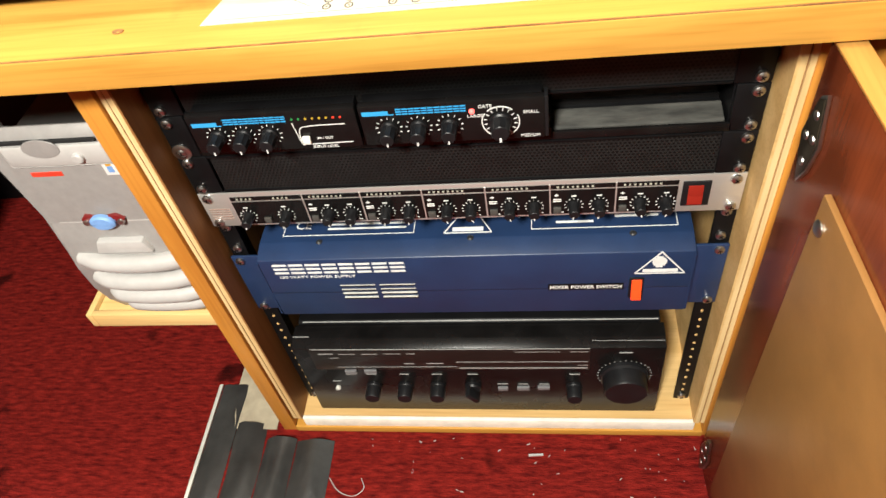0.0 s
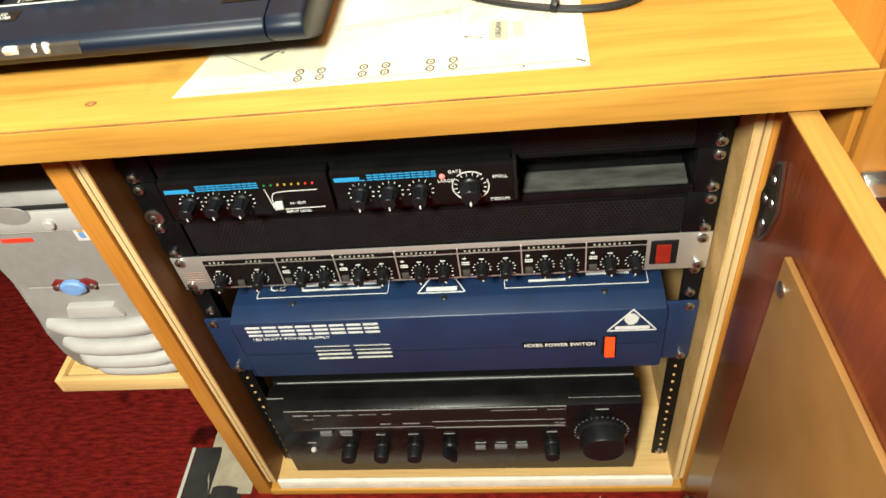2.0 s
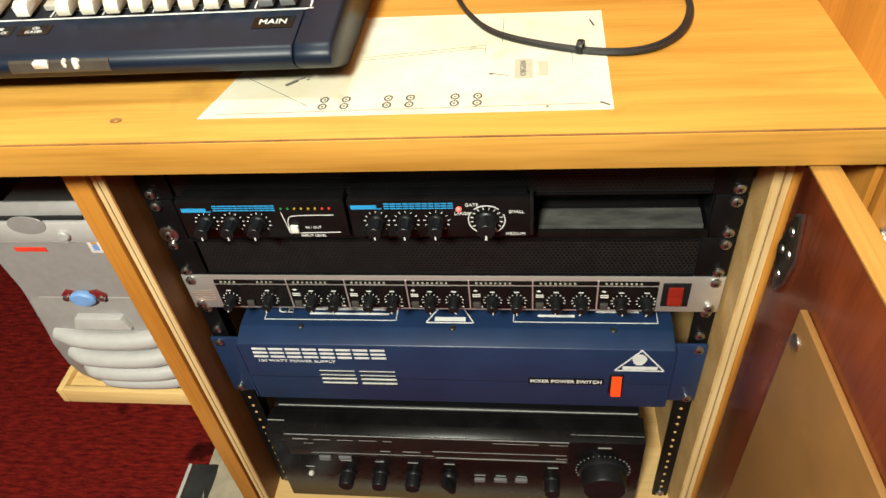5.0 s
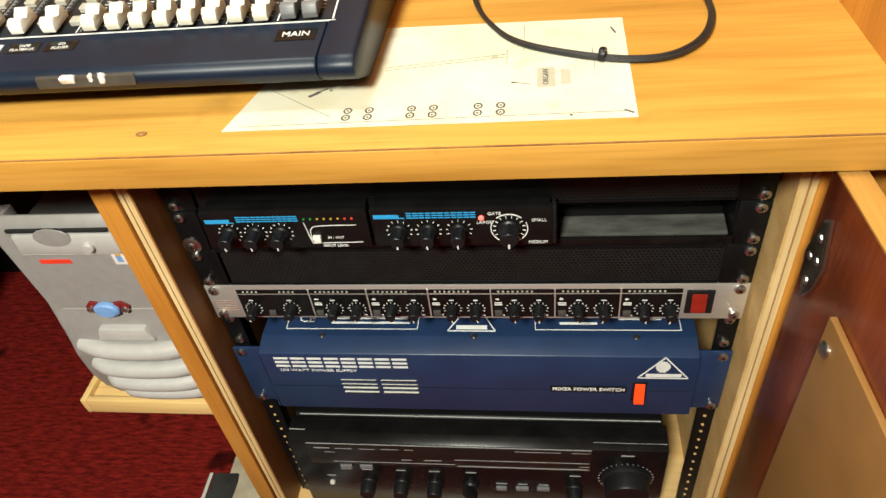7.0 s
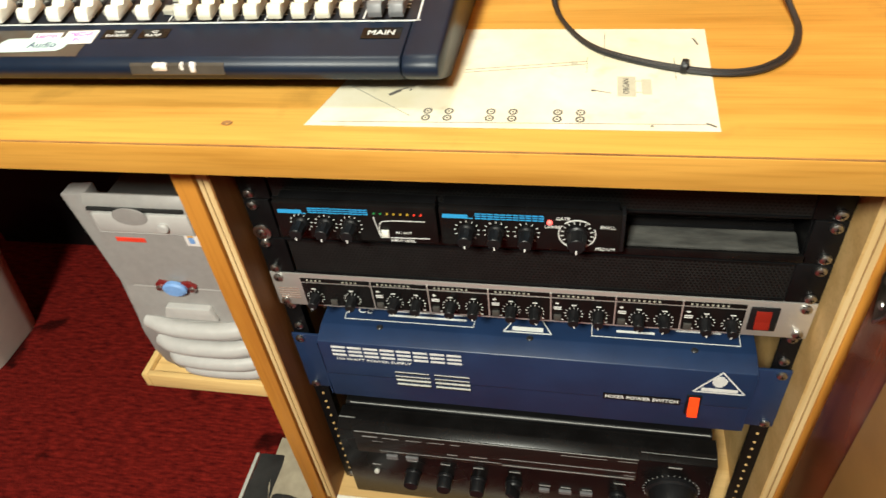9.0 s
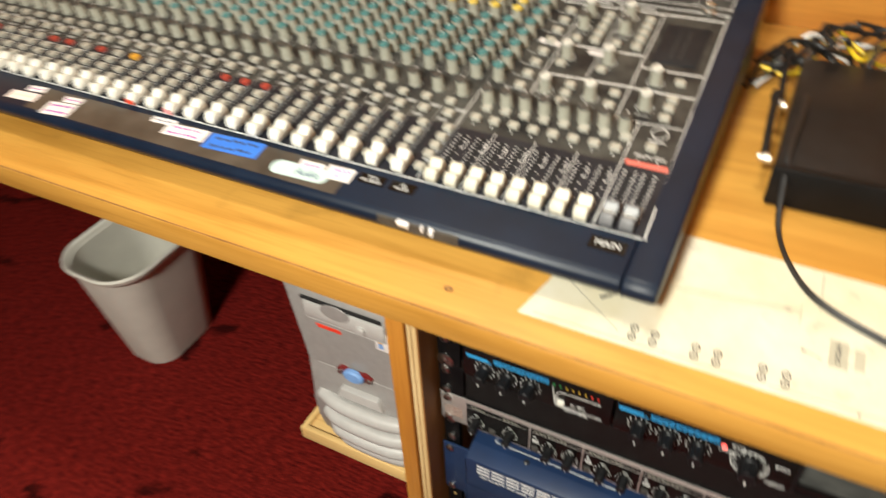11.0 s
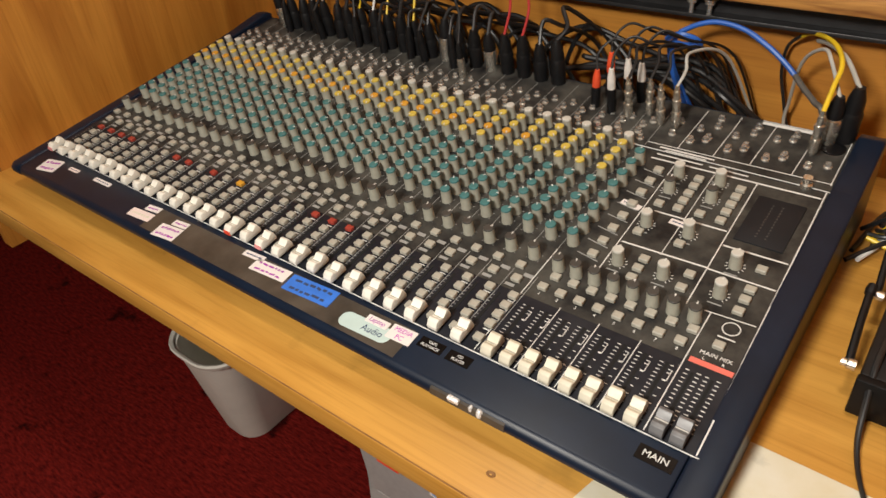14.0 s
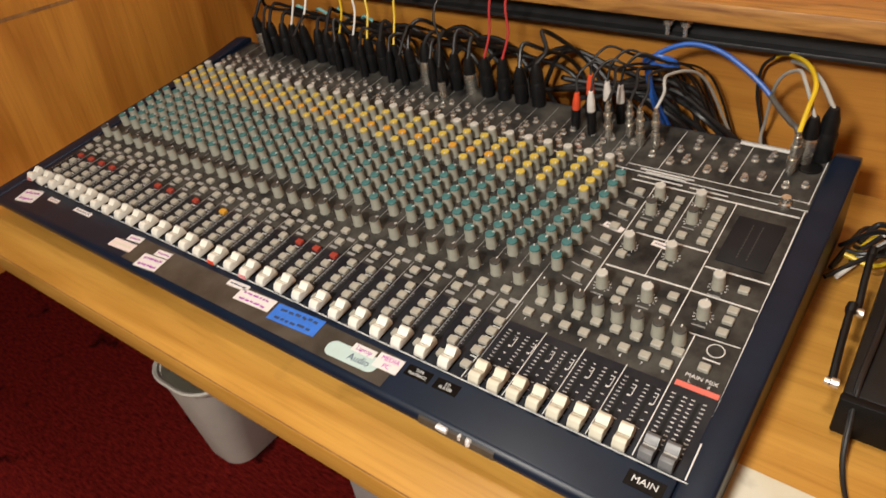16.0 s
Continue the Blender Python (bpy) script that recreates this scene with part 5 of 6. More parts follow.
t = thing("dark_tape", (-0.24, -0.0180, R + 0.087), "strip of dark worn tape along the front edge", "tape")
part("strip", prism([(-0.0202, R + 0.0835), (-0.0210, R + 0.0849), (-0.0200, R + 0.0910), (-0.0180, R + 0.0923), (-0.0172, R + 0.0912), (-0.0188, R + 0.0897), (-0.0194, R + 0.0848)], "x", -0.280, -0.206), CLEAR_TAPE, t)


sticker("paper_slip", "tiny white paper slip among the master knobs", -0.2356, 0.2592, 0.022, 0.0075, -8, STICKER, bars=1, pen=PEN_DARK, lift=0.0014)
sticker("paper_slip", "tiny white paper slip beside a master knob", -0.1812, 0.2528, 0.022, 0.0075, -4, STICKER, bars=1, pen=PEN_DARK, lift=0.0014)


# ---- plugs and cables behind the mixing desk ----
def plug(name, label, x, y, h, mats, cable, r_cable=0.0026, tilt=(0, 0), r=0.0088, path=None, group="plugs in the mixing desk", base=0.001):
    z = surf(y, base)
    t = thing(name, (x, y, z), label, "plug", group)
    m = pose(x, y, z, TILT + tilt[0], tilt[1], 0)
    low, high = mats
    if low is NICKEL and high is NICKEL:
        part("barrel", lathe([(0, 0), (r * 0.6, 0), (r * 0.6, h * 0.08), (r * 0.95, h * 0.08), (r * 0.95, h * 0.38), (r * 0.78, h * 0.38), (r * 0.78, h * 0.60), (0, h * 0.60)], 14, None, m), low, t)
        part("neck", lathe([(0, h * 0.60), (r * 0.92, h * 0.60), (r * 0.92, h * 0.68), (r * 0.68, h * 0.68), (r * 0.66, h * 0.88), (r * 0.45, h * 0.88), (r * 0.42, h), (0, h)], 12, None, m), high, t)
        part("cable", tube([m @ Vector((0, 0, h * 0.97))] + [Vector(p) for p in path], r_cable), cable, t)
        return t
    part("sleeve", lathe([(0, 0), (r, 0), (r, h * 0.10), (r * 1.04, h * 0.14), (r * 1.04, h * 0.52), (r * 0.95, h * 0.56), (0, h * 0.56)], 14, None, m), low, t)
    part("boot", lathe([(0, h * 0.55), (r * 0.92, h * 0.56), (r * 0.86, h * 0.80), (r * 0.50, h), (0, h)], 12, None, m), high, t)
    top = m @ Vector((0, 0, h * 0.97))
    part("cable", tube([top] + [Vector(p) for p in path], r_cable), cable, t)
    return t


def drop(x, y, h, seed, reach=0.05):
    """A slack cable that rises from a plug and falls behind the mixing desk."""
    q = random.Random(seed)
    z = surf(y)
    return [(x + q.uniform(-0.004, 0.006), y + 0.008, z + h + 0.012 + q.uniform(0, 0.018)), (x + q.uniform(-0.01, 0.02), y + 0.030, z + h + q.uniform(0.0, 0.03)),
            (x + reach * q.uniform(0.2, 0.8), 0.548 + q.uniform(0, 0.012), z + h - 0.035), (x + reach * q.uniform(0.5, 1.4), 0.552 + q.uniform(0, 0.01), DESK + 0.035 + q.uniform(0, 0.02)), (x + reach * q.uniform(1.2, 2.4), 0.548, DESK + 0.008)]


def rise(x, y, h, seed):
    """A cable that stands up out of its plug and goes on up to the wall."""
    q = random.Random(seed)
    z = surf(y)
    return [(x + q.uniform(-0.006, 0.004), y + 0.006, z + h + 0.03), (x - 0.012 + q.uniform(-0.01, 0.01), y + 0.025, z + h + 0.075), (x - 0.02 + q.uniform(-0.02, 0.02), 0.556, z + h + 0.14), (x - 0.03, 0.560, z + h + 0.26)]


XLR_BLACK = (BLACK_PLASTIC, BLACK_PLASTIC)
XLR_NICKEL = (NICKEL, BLACK_PLASTIC)
colour_at = {5: CABLE_WHITE, 6: CABLE_WHITE, 9: CABLE_YELLOW, 10: CABLE_WHITE, 11: CABLE_YELLOW, 13: CABLE_YELLOW, 19: CABLE_RED, 20: CABLE_RED}
for n in range(2, 23):
    x = chan(n) + 0.0135
    q = random.Random(n)
    up = n in colour_at
    nick = n in (2, 15, 18)
    h = 0.052 + q.uniform(-0.004, 0.006)
    mats = XLR_NICKEL if nick else XLR_BLACK
    col = colour_at.get(n, CABLE)
    plug("microphone_plug", ("nickel" if nick else "black") + " microphone plug in the back of the mixing desk", x, 0.441, h, mats, col, 0.0017 if up else 0.0028, (q.uniform(-5, 3), q.uniform(-3, 3)), 0.0092, rise(x, 0.441, h, n) if up else drop(x, 0.441, h, n))
for n in (3, 6, 9, 11, 13, 14, 16):
    x = chan(n) + 0.012
    plug("line_plug", "slim black line plug in the mixing desk", x, 0.425, 0.048, XLR_BLACK, CABLE, 0.0022, (random.uniform(-4, 4), random.uniform(-5, 5)), 0.0058, drop(x, 0.425, 0.048, 50 + n), "line plugs in the mixing desk")
for n, (x, y, col, z) in enumerate(((-0.3558, 0.4087, RCA_RED, 0.050), (-0.3510, 0.438, RCA_RED, 0.056), (-0.3320, 0.4050, RCA_WHITE, 0.058), (-0.3260, 0.436, RCA_WHITE, 0.056), (-0.3110, 0.440, RCA_WHITE, 0.052))):
    plug("phono_plug", "slim phono plug with " + ("red" if col is RCA_RED else "white") + " sleeve in an adaptor", x, y, z, (BLACK_PLASTIC, col), CABLE if n else CABLE, 0.0016, (random.uniform(-4, 4), random.uniform(-5, 5)), 0.0054,
         [(x - 0.001, y + 0.004, surf(y) + z + 0.016), (x + 0.012, y + 0.018, surf(y) + z + 0.030), (x + 0.035, y + 0.035, surf(y) + z + 0.018), (x + 0.07, 0.548, surf(y) + 0.03), (x + 0.12, 0.552, DESK + 0.02)], "phono plugs in the mixing desk")
for x, y, h, col in ((-0.3088, 0.4012, 0.052, CABLE), (-0.2886, 0.4156, 0.048, CABLE), (-0.2695, 0.4020, 0.052, CABLE), (-0.2518, 0.4031, 0.052, CABLE_GREY)):
    plug("jack_plug", "shiny nickel jack plug standing in the mixing desk", x, y, h, (NICKEL, NICKEL), col, 0.0018, (random.uniform(-3, 3), random.uniform(-4, 4)), 0.0056,
         [(x + 0.001, y + 0.006, surf(y) + h + 0.014), (x - 0.004, y + 0.028, surf(y) + h + 0.026), (x + 0.018, 0.490, surf(y) + h + 0.005), (x + 0.05, 0.548, DESK + 0.05), (x + 0.09, 0.552, DESK + 0.015)], "jack plugs in the mixing desk")
plug("jack_plug", "tall nickel jack plug with a thin black cable", -0.5535, 0.408, 0.050, (NICKEL, BLACK_PLASTIC), CABLE, 0.0018, (0, 0), 0.0052, rise(-0.5535, 0.408, 0.05, 91), "jack plugs in the mixing desk")
plug("jack_plug", "tall nickel jack plug with a yellow cable", -0.1096, 0.4112, 0.052, (NICKEL, NICKEL), CABLE_YELLOW, 0.0025, (0, 2), 0.0056,
     [(-0.108, 0.425, R + 0.220), (-0.109, 0.450, R + 0.233), (-0.120, 0.480, R + 0.238), (-0.137, 0.510, R + 0.237), (-0.160, 0.540, R + 0.230), (-0.175, 0.555, R + 0.218)], "jack plugs in the mixing desk")
plug("microphone_plug", "nickel microphone plug with a grey cable", -0.1035, 0.4388, 0.054, (NICKEL, BLACK_PLASTIC), CABLE_GREY, 0.0020, (0, 3), 0.0092,
     [(-0.120, 0.455, R + 0.234), (-0.132, 0.475, R + 0.238), (-0.151, 0.500, R + 0.220), (-0.162, 0.520, R + 0.192), (-0.168, 0.540, R + 0.145), (-0.171, 0.550, R + 0.113), (-0.158, 0.552, DESK + 0.01)])
plug("microphone_plug", "large black microphone plug with a grey cable", -0.0885, 0.4480, 0.062, XLR_BLACK, CABLE_GREY, 0.0024, (0, 2), 0.0100,
     [(-0.106, 0.470, R + 0.230), (-0.119, 0.490, R + 0.232), (-0.137, 0.520, R + 0.228), (-0.154, 0.550, R + 0.219)])


def loose_cable(name, label, points, r, mat, category="cable"):
    own = tube(points, r)
    return solid(name, own, mat, label, category, "loose cables behind the mixing desk")


loose_cable("blue_cable", "blue network-style cable arching over the plugs", [(-0.159, 0.500, R + 0.194), (-0.174, 0.505, R + 0.205), (-0.197, 0.510, R + 0.219), (-0.227, 0.515, R + 0.232), (-0.260, 0.515, R + 0.236), (-0.288, 0.510, R + 0.227), (-0.303, 0.505, R + 0.211), (-0.300, 0.510, R + 0.170), (-0.27, 0.555, DESK + 0.02)], 0.0031, CABLE_BLUE)
loose_cable("blue_cable", "twist of blue cable beside the jack plugs", [(-0.307, 0.490, R + 0.217), (-0.292, 0.485, R + 0.226), (-0.273, 0.490, R + 0.222), (-0.270, 0.500, R + 0.211), (-0.289, 0.500, R + 0.209), (-0.308, 0.505, R + 0.203), (-0.294, 0.512, R + 0.146), (-0.28, 0.552, DESK + 0.03)], 0.0034, CABLE_BLUE)
loose_cable("grey_cable", "dark grey tail joined to the blue cable", [(-0.160, 0.500, R + 0.195), (-0.147, 0.490, R + 0.187), (-0.130, 0.478, R + 0.178), (-0.119, 0.470, R + 0.171), (-0.112, 0.472, R + 0.120), (-0.105, 0.500, DESK + 0.012)], 0.0034, material("dark_grey_sleeve", (0.09, 0.08, 0.07), 0.5))
loose_cable("black_cable", "thin black cable hanging by the wall", [(-0.173, 0.550, R + 0.222), (-0.186, 0.555, R + 0.205), (-0.187, 0.556, R + 0.174), (-0.178, 0.556, R + 0.140), (-0.170, 0.556, R + 0.113), (-0.150, 0.552, DESK + 0.006)], 0.0020, CABLE)
for i in range(9):
    q = random.Random(200 + i)
    x0 = -0.39 + 0.014 * i
    loose_cable("black_cable", "thick black cable in the loom behind the desk", [(x0 - 0.08, 0.515 + q.uniform(0, 0.03), R + 0.150 + q.uniform(-0.02, 0.02)), (x0, 0.512 + q.uniform(0, 0.03), R + 0.170 + q.uniform(-0.02, 0.012)), (x0 + 0.06, 0.515 + q.uniform(0, 0.03), R + 0.140 + q.uniform(-0.02, 0.01)), (x0 + 0.11, 0.540 + q.uniform(0, 0.02), R + 0.085), (x0 + 0.15, 0.545 + q.uniform(0, 0.015), DESK + 0.008)], 0.0036, CABLE)
for i in range(10):
    q = random.Random(300 + i)
    x0 = -0.96 + 0.058 * i
    loose_cable("black_cable", "slack black cable lying behind the plugs", [(x0, 0.548 + q.uniform(0, 0.012), DESK + 0.01), (x0 + 0.05, 0.540, R + 0.14 + q.uniform(0, 0.05)), (x0 + 0.12, 0.545, R + 0.165 + q.uniform(0, 0.045)), (x0 + 0.19, 0.540, R + 0.135 + q.uniform(0, 0.03)), (x0 + 0.24, 0.552, DESK + 0.012)], 0.0034, CABLE)
for i in range(4):
    q = random.Random(400 + i)
    x0 = -0.95 + 0.05 * i
    loose_cable("teal_tie", "pale teal cable tie", [(x0, 0.528, R + 0.195 + q.uniform(-0.005, 0.02)), (x0 + 0.012, 0.522, R + 0.206), (x0 + 0.024, 0.528, R + 0.198)], 0.0026, CABLE_TEAL, "cable tie")

# steel bar and shelf on the wall above
bar = thing("wall_shelf", (-0.3, 0.54, R + 0.2250), "oak shelf edge on a dark steel angle bar", "shelf")
part("steel_bar", prism([(0.530, R + 0.2320), (0.574, R + 0.2320), (0.574, R + 0.2630), (0.566, R + 0.2630), (0.566, R + 0.2370), (0.530, R + 0.2370)], "x", LEFT + 0.002, RIGHT - 0.002, bevel=0.001), GUNMETAL, bar, "dark steel angle bar")
part("steel_web", box(LEFT + 0.002, RIGHT - 0.002, 0.545, 0.550, R + 0.2375, R + 0.2640), GUNMETAL, bar)
part("board", box(LEFT + 0.002, RIGHT - 0.002, 0.505, 0.574, R + 0.2645, R + 0.2880, 0.0015), RAW_OAK, bar, "oak board edge")
for x in (-0.298, -0.276):
    part("bolt", lathe([(0.0030, 0), (0.0030, 0.012), (0.0060, 0.0125), (0.0060, 0.017), (0.0085, 0.0175), (0.0085, 0.019), (0, 0.019)], 12, None, pose(x, 0.534, R + 0.2368)), NUT_STEEL, bar)

# ---- on the desk ----
sheet = thing("paper_plan", (0.02, 0.04, DESK), "yellowed paper floor plan taped flat to the desk", "paper")
own = bmesh.new()
vs = [own.verts.new(p) for p in ((-0.1450, -0.0440, DESK + 0.0003), (0.1300, -0.0440, DESK + 0.0003), (0.1320, 0.0950, DESK + 0.0003), (-0.1130, 0.1000, DESK + 0.0003))]
f = own.faces.new(vs)
ext = bmesh.ops.extrude_face_region(own, geom=[f])
bmesh.ops.translate(own, verts=[v for v in ext["geom"] if isinstance(v, bmesh.types.BMVert)], vec=(0, 0, 0.0004))
part("sheet", own, PAPER, sheet, smooth=False)
PZ = DESK + 0.0008
bm = bmesh.new()
for cx in (-0.0530, -0.0090, 0.0360):
    for dx in (-0.0075, 0.0075):
        for dy in (-0.0042, 0.0042):
            pts = [(cx + dx + 0.0026 * math.cos(a * math.pi / 5), -0.0285 + dy + 0.0032 * math.sin(a * math.pi / 5)) for a in range(11)]
            for a, b in zip(pts, pts[1:]):
                quad_bar((*a, PZ), (*b, PZ), 0.0013, (0, 0, 1), bm, 0.0001)
            quad_bar((cx + dx - 0.0008, -0.0285 + dy, PZ), (cx + dx + 0.0008, -0.0285 + dy, PZ), 0.0016, (0, 0, 1), bm, 0.0001)
for a, b, w in (((-0.0931, -0.0037), (-0.0859, 0.0029), 0.0030), ((-0.0893, 0.0014), (-0.0812, 0.0066), 0.0012), ((-0.0793, 0.0029), (-0.0778, 0.0045), 0.0012)):
    quad_bar((*a, PZ), (*b, PZ), w, (0, 0, 1), bm, 0.0001)
for a, b, w in (((-0.1337, -0.0393), (0.1241, -0.0367), 0.0003), ((-0.1241, 0.0081), (-0.0716, -0.0310), 0.0003), ((-0.0430, 0.0328), (0.0458, 0.0452), 0.0003), ((-0.0430, 0.0287), (0.0458, 0.0411), 0.0003), ((0.0458, 0.0287), (0.0458, 0.0514), 0.0003), ((0.0578, 0.0493), (0.0578, 0.0905), 0.0004),
                ((0.1222, 0.0802), (0.1251, 0.0699), 0.0014), ((0.1222, -0.0352), (0.1280, -0.0393), 0.0016), ((0.0879, -0.0393), (0.0898, -0.0393), 0.0018), ((0.0497, 0.0040), (0.0525, 0.0040), 0.002), ((0.0525, 0.0040), (0.0630, 0.0009), 0.0006), ((0.1070, 0.0184), (0.1070, 0.0493), 0.0004)):
    quad_bar((*a, PZ), (*b, PZ), w, (0, 0, 1), bm, 0.0001)
tagged(part("drawing", bm, PAPER_INK, sheet, "ink and pencil marks", smooth=False), kind="stuff")
bm = box(0.0673, 0.0797, -0.0037, 0.0230, PZ - 0.0002, PZ + 0.0001)
box(0.0836, 0.0902, -0.0007, 0.0194, PZ - 0.0002, PZ + 0.0001, bm=bm)
box(0.0797, 0.0836, 0.0014, 0.0024, PZ - 0.0002, PZ + 0.0001, bm=bm)
box(0.0797, 0.0836, 0.0163, 0.0174, PZ - 0.0002, PZ + 0.0001, bm=bm)
box(0.0344, 0.0392, 0.0390, 0.0452, PZ - 0.0002, PZ + 0.0001, bm=bm)
tagged(part("grey_block", bm, PAPER_GREY, sheet, smooth=False), kind="stuff")
part("lettering", words("ORGAN", 0.0058, pose(0.0733, 0.0096, PZ + 0.0003, 0, 0, 90), None, thick=0.0001), PAPER_INK, sheet, smooth=False)
knot = thing("knot_hole", (-0.2040, -0.0430, DESK - 0.001), "small dark knot hole in the desk top", "knot")
part("rim", lathe([(0.0042, 0.0012), (0.0040, 0.0016), (0.0026, 0.0014), (0.0, 0.0004)], 11, None, pose(-0.2040, -0.0430, DESK - 0.0008) @ Matrix.Diagonal((1.0, 0.72, 1, 1))), PLY_DARK, knot)

# black wireless receiver with two aerials, and its cable
rec = thing("wireless_receiver", (0.0955, 0.2862, DESK), "matt black wireless receiver box with two aerials", "receiver")
part("case", box(0.001, 0.200, 0.177, 0.396, DESK + 0.004, DESK + 0.040, 0.0025), BLACK_PLASTIC, rec)
part("front_plate", box(0.000, 0.201, 0.167, 0.1768, DESK + 0.003, DESK + 0.041, 0.002), BLACK, rec)
for x in (0.02, 0.172):
    for y in (0.20, 0.37):
        part("foot", lathe([(0.008, 0), (0.008, 0.0045), (0, 0.0045)], 12, None, pose(x, y, DESK)), BLACK_PLASTIC, rec)
for y0, dy, dz in ((0.190, 0.078, 0.018), (0.292, 0.070, 0.020)):
    a = part("aerial", tube([(-0.009, y0, DESK + 0.034), (-0.012, y0 + dy * 0.5, DESK + 0.036 + dz * 0.5), (-0.014, y0 + dy, DESK + 0.036 + dz)], 0.0034), BLACK_PLASTIC, rec)
    part("socket", lathe([(0.0048, 0), (0.0048, 0.006), (0.0036, 0.007), (0.0036, 0.011), (0, 0.011)], 14, None, pose(-0.0035, y0, DESK + 0.034, 0, -90)), NICKEL, a)
    part("tip", lathe([(0, -0.005), (0.0042, -0.004), (0.0046, 0.0), (0.0040, 0.006), (0, 0.007)], 10, None, pose(-0.014, y0 + dy, DESK + 0.036 + dz, -70)), BLACK_PLASTIC, a)
part("knob", lathe([(0.004, 0), (0.0036, 0.003), (0, 0.003)], 12, None, pose(0.0267, 0.1708, DESK + 0.02, 90)), STEEL, rec)
flex = [(0.0129, 0.2965, DESK + 0.046), (0.0115, 0.2450, DESK + 0.047), (0.0095, 0.1935, DESK + 0.045), (0.0115, 0.1626, DESK + 0.030), (0.0172, 0.1317, DESK + 0.006), (0.0325, 0.0895, DESK + 0.0030), (0.0583, 0.0555, DESK + 0.0028), (0.1127, 0.0297, DESK + 0.0030), (0.1538, 0.0266, DESK + 0.0028), (0.1815, 0.0472, DESK + 0.003), (0.1958, 0.0843, DESK + 0.0035), (0.1948, 0.1193, DESK + 0.008), (0.1872, 0.1523, DESK + 0.020)]
solid("twin_cable", tube([(x - 0.0007, y + 0.0017, z) for x, y, z in flex], 0.0019, tube([(x + 0.0007, y - 0.0017, z - 0.0001) for x, y, z in flex], 0.0019)), CABLE, "black twin cable looped over the plan", "cable")
solid("cable_tie", lathe([(0.0050, -0.0022), (0.0054, 0), (0.0050, 0.0022), (0.0030, 0.0022), (0.003, -0.0022)], 12, None, pose(0.1127, 0.0297, DESK + 0.0051, 0, 90, -18)), BLACK_PLASTIC, "small black tie round the cable", "cable tie")
for i in range(12):
    q = random.Random(500 + i)
    pts = [(-0.045 + q.uniform(-0.006, 0.02), 0.36 + q.uniform(0, 0.09), DESK + 0.005 + q.uniform(0, 0.012))]
    for s in range(4):
        pts.append((pts[-1][0] + q.uniform(0.004, 0.045), 0.42 + q.uniform(-0.03, 0.08), DESK + 0.005 + q.uniform(0, 0.05)))
    pts.append((0.19, 0.50 + q.uniform(-0.03, 0.04), DESK + 0.006))
    mat, word = ((CABLE, "black"), (CABLE, "black"), (CABLE_WHITE, "white"), (CABLE, "black"), (CABLE_YELLOW, "yellow"), (CABLE, "black"))[i % 6]
    loose_cable(word + "_cable", word + " cable in the tangle beside the mixing desk", pts, 0.0026 if i % 6 else 0.0034, mat)

# ---- under the desk ----
shelf2 = thing("tower_shelf", (-0.35, 0.17, R - 0.3370), "raw pine shelf with a lipped front under the computer", "shelf")
MOVE = Vector((0.004, -0.017, 0.007))  # how far the tower and its shelf stand forward of the cabinet line
shelf2.location += MOVE
part("board", box(-0.441, -0.2800, 0.012, 0.40, R - 0.3370, R - 0.3200, 0.0008), PINE, shelf2)
part("front_lip", box(-0.4415, -0.2800, 0.004, 0.0115, R - 0.3355, R - 0.3140, 0.001), PINE, shelf2)
part("side_lip", box(-0.4490, -0.4416, 0.004, 0.40, R - 0.3355, R - 0.3140, 0.001), PINE, shelf2)
part("hanger", box(-0.449, -0.4416, 0.30, 0.33, R - 0.3130, DESK - 0.0225), PINE, shelf2)

pc = thing("computer_tower", (-0.34, 0.2, R - 0.3195), "silver-grey desktop computer tower with rounded front", "computer")
pc.location += MOVE
PX0, PX1, PCZ0, PCZ1 = -0.409, -0.284, R - 0.3198, R - 0.0540
part("case", box(PX0 + 0.003, PX1 - 0.002, 0.040, 0.37, PCZ0 + 0.002, PCZ1 - 0.022, 0.002), material("dark_case", (0.035, 0.034, 0.032), 0.6), pc)
curve = [(0.0395, PCZ1 - 0.018), (0.019, PCZ1 - 0.001), (0.0125, PCZ1 - 0.012), (0.012, R - 0.1700), (0.007, R - 0.1920), (0.001, R - 0.2270), (0.002, R - 0.2620), (0.010, R - 0.2920), (0.020, PCZ0 + 0.002), (0.0395, PCZ0 + 0.002)]
part("bezel", prism(curve, "x", PX0, PX1, bevel=0.003), PC_SILVER, pc, "silver plastic front")
part("side_flank", prism([(PX0 + 0.0015, R - 0.2920), (PX0 - 0.008, R - 0.2020), (PX0 - 0.0245, PCZ1 - 0.006), (PX0 + 0.0015, PCZ1 - 0.004)], "y", 0.020, 0.0385, bevel=0.002), PC_SILVER, pc, "flared silver side of the front")
part("drive_bay", box(PX0 + 0.008, PX1 - 0.018, 0.0085, 0.0125, R - 0.0950, R - 0.0710, 0.003), PC_PALE, pc, "pale drive door with a finger scoop")
part("drive_slot", box(PX0 + 0.006, PX1 - 0.022, 0.0100, 0.0130, R - 0.0695, R - 0.0665), DARK_VOID, pc)
part("scoop", lathe([(0.0165, 0), (0.0160, 0.0006), (0.010, 0.0008), (0, 0.0009)], 24, None, pose(-0.360, 0.0086, R - 0.0740, 90) @ Matrix.Diagonal((1.1, 0.62, 1, 1))), PC_SILVER, pc)
part("eject_button", lathe([(0.0052, 0), (0.0052, 0.003), (0.004, 0.004), (0, 0.004)], 16, None, pose(-0.3295, 0.0088, R - 0.0850, 90)), PC_PALE, pc)
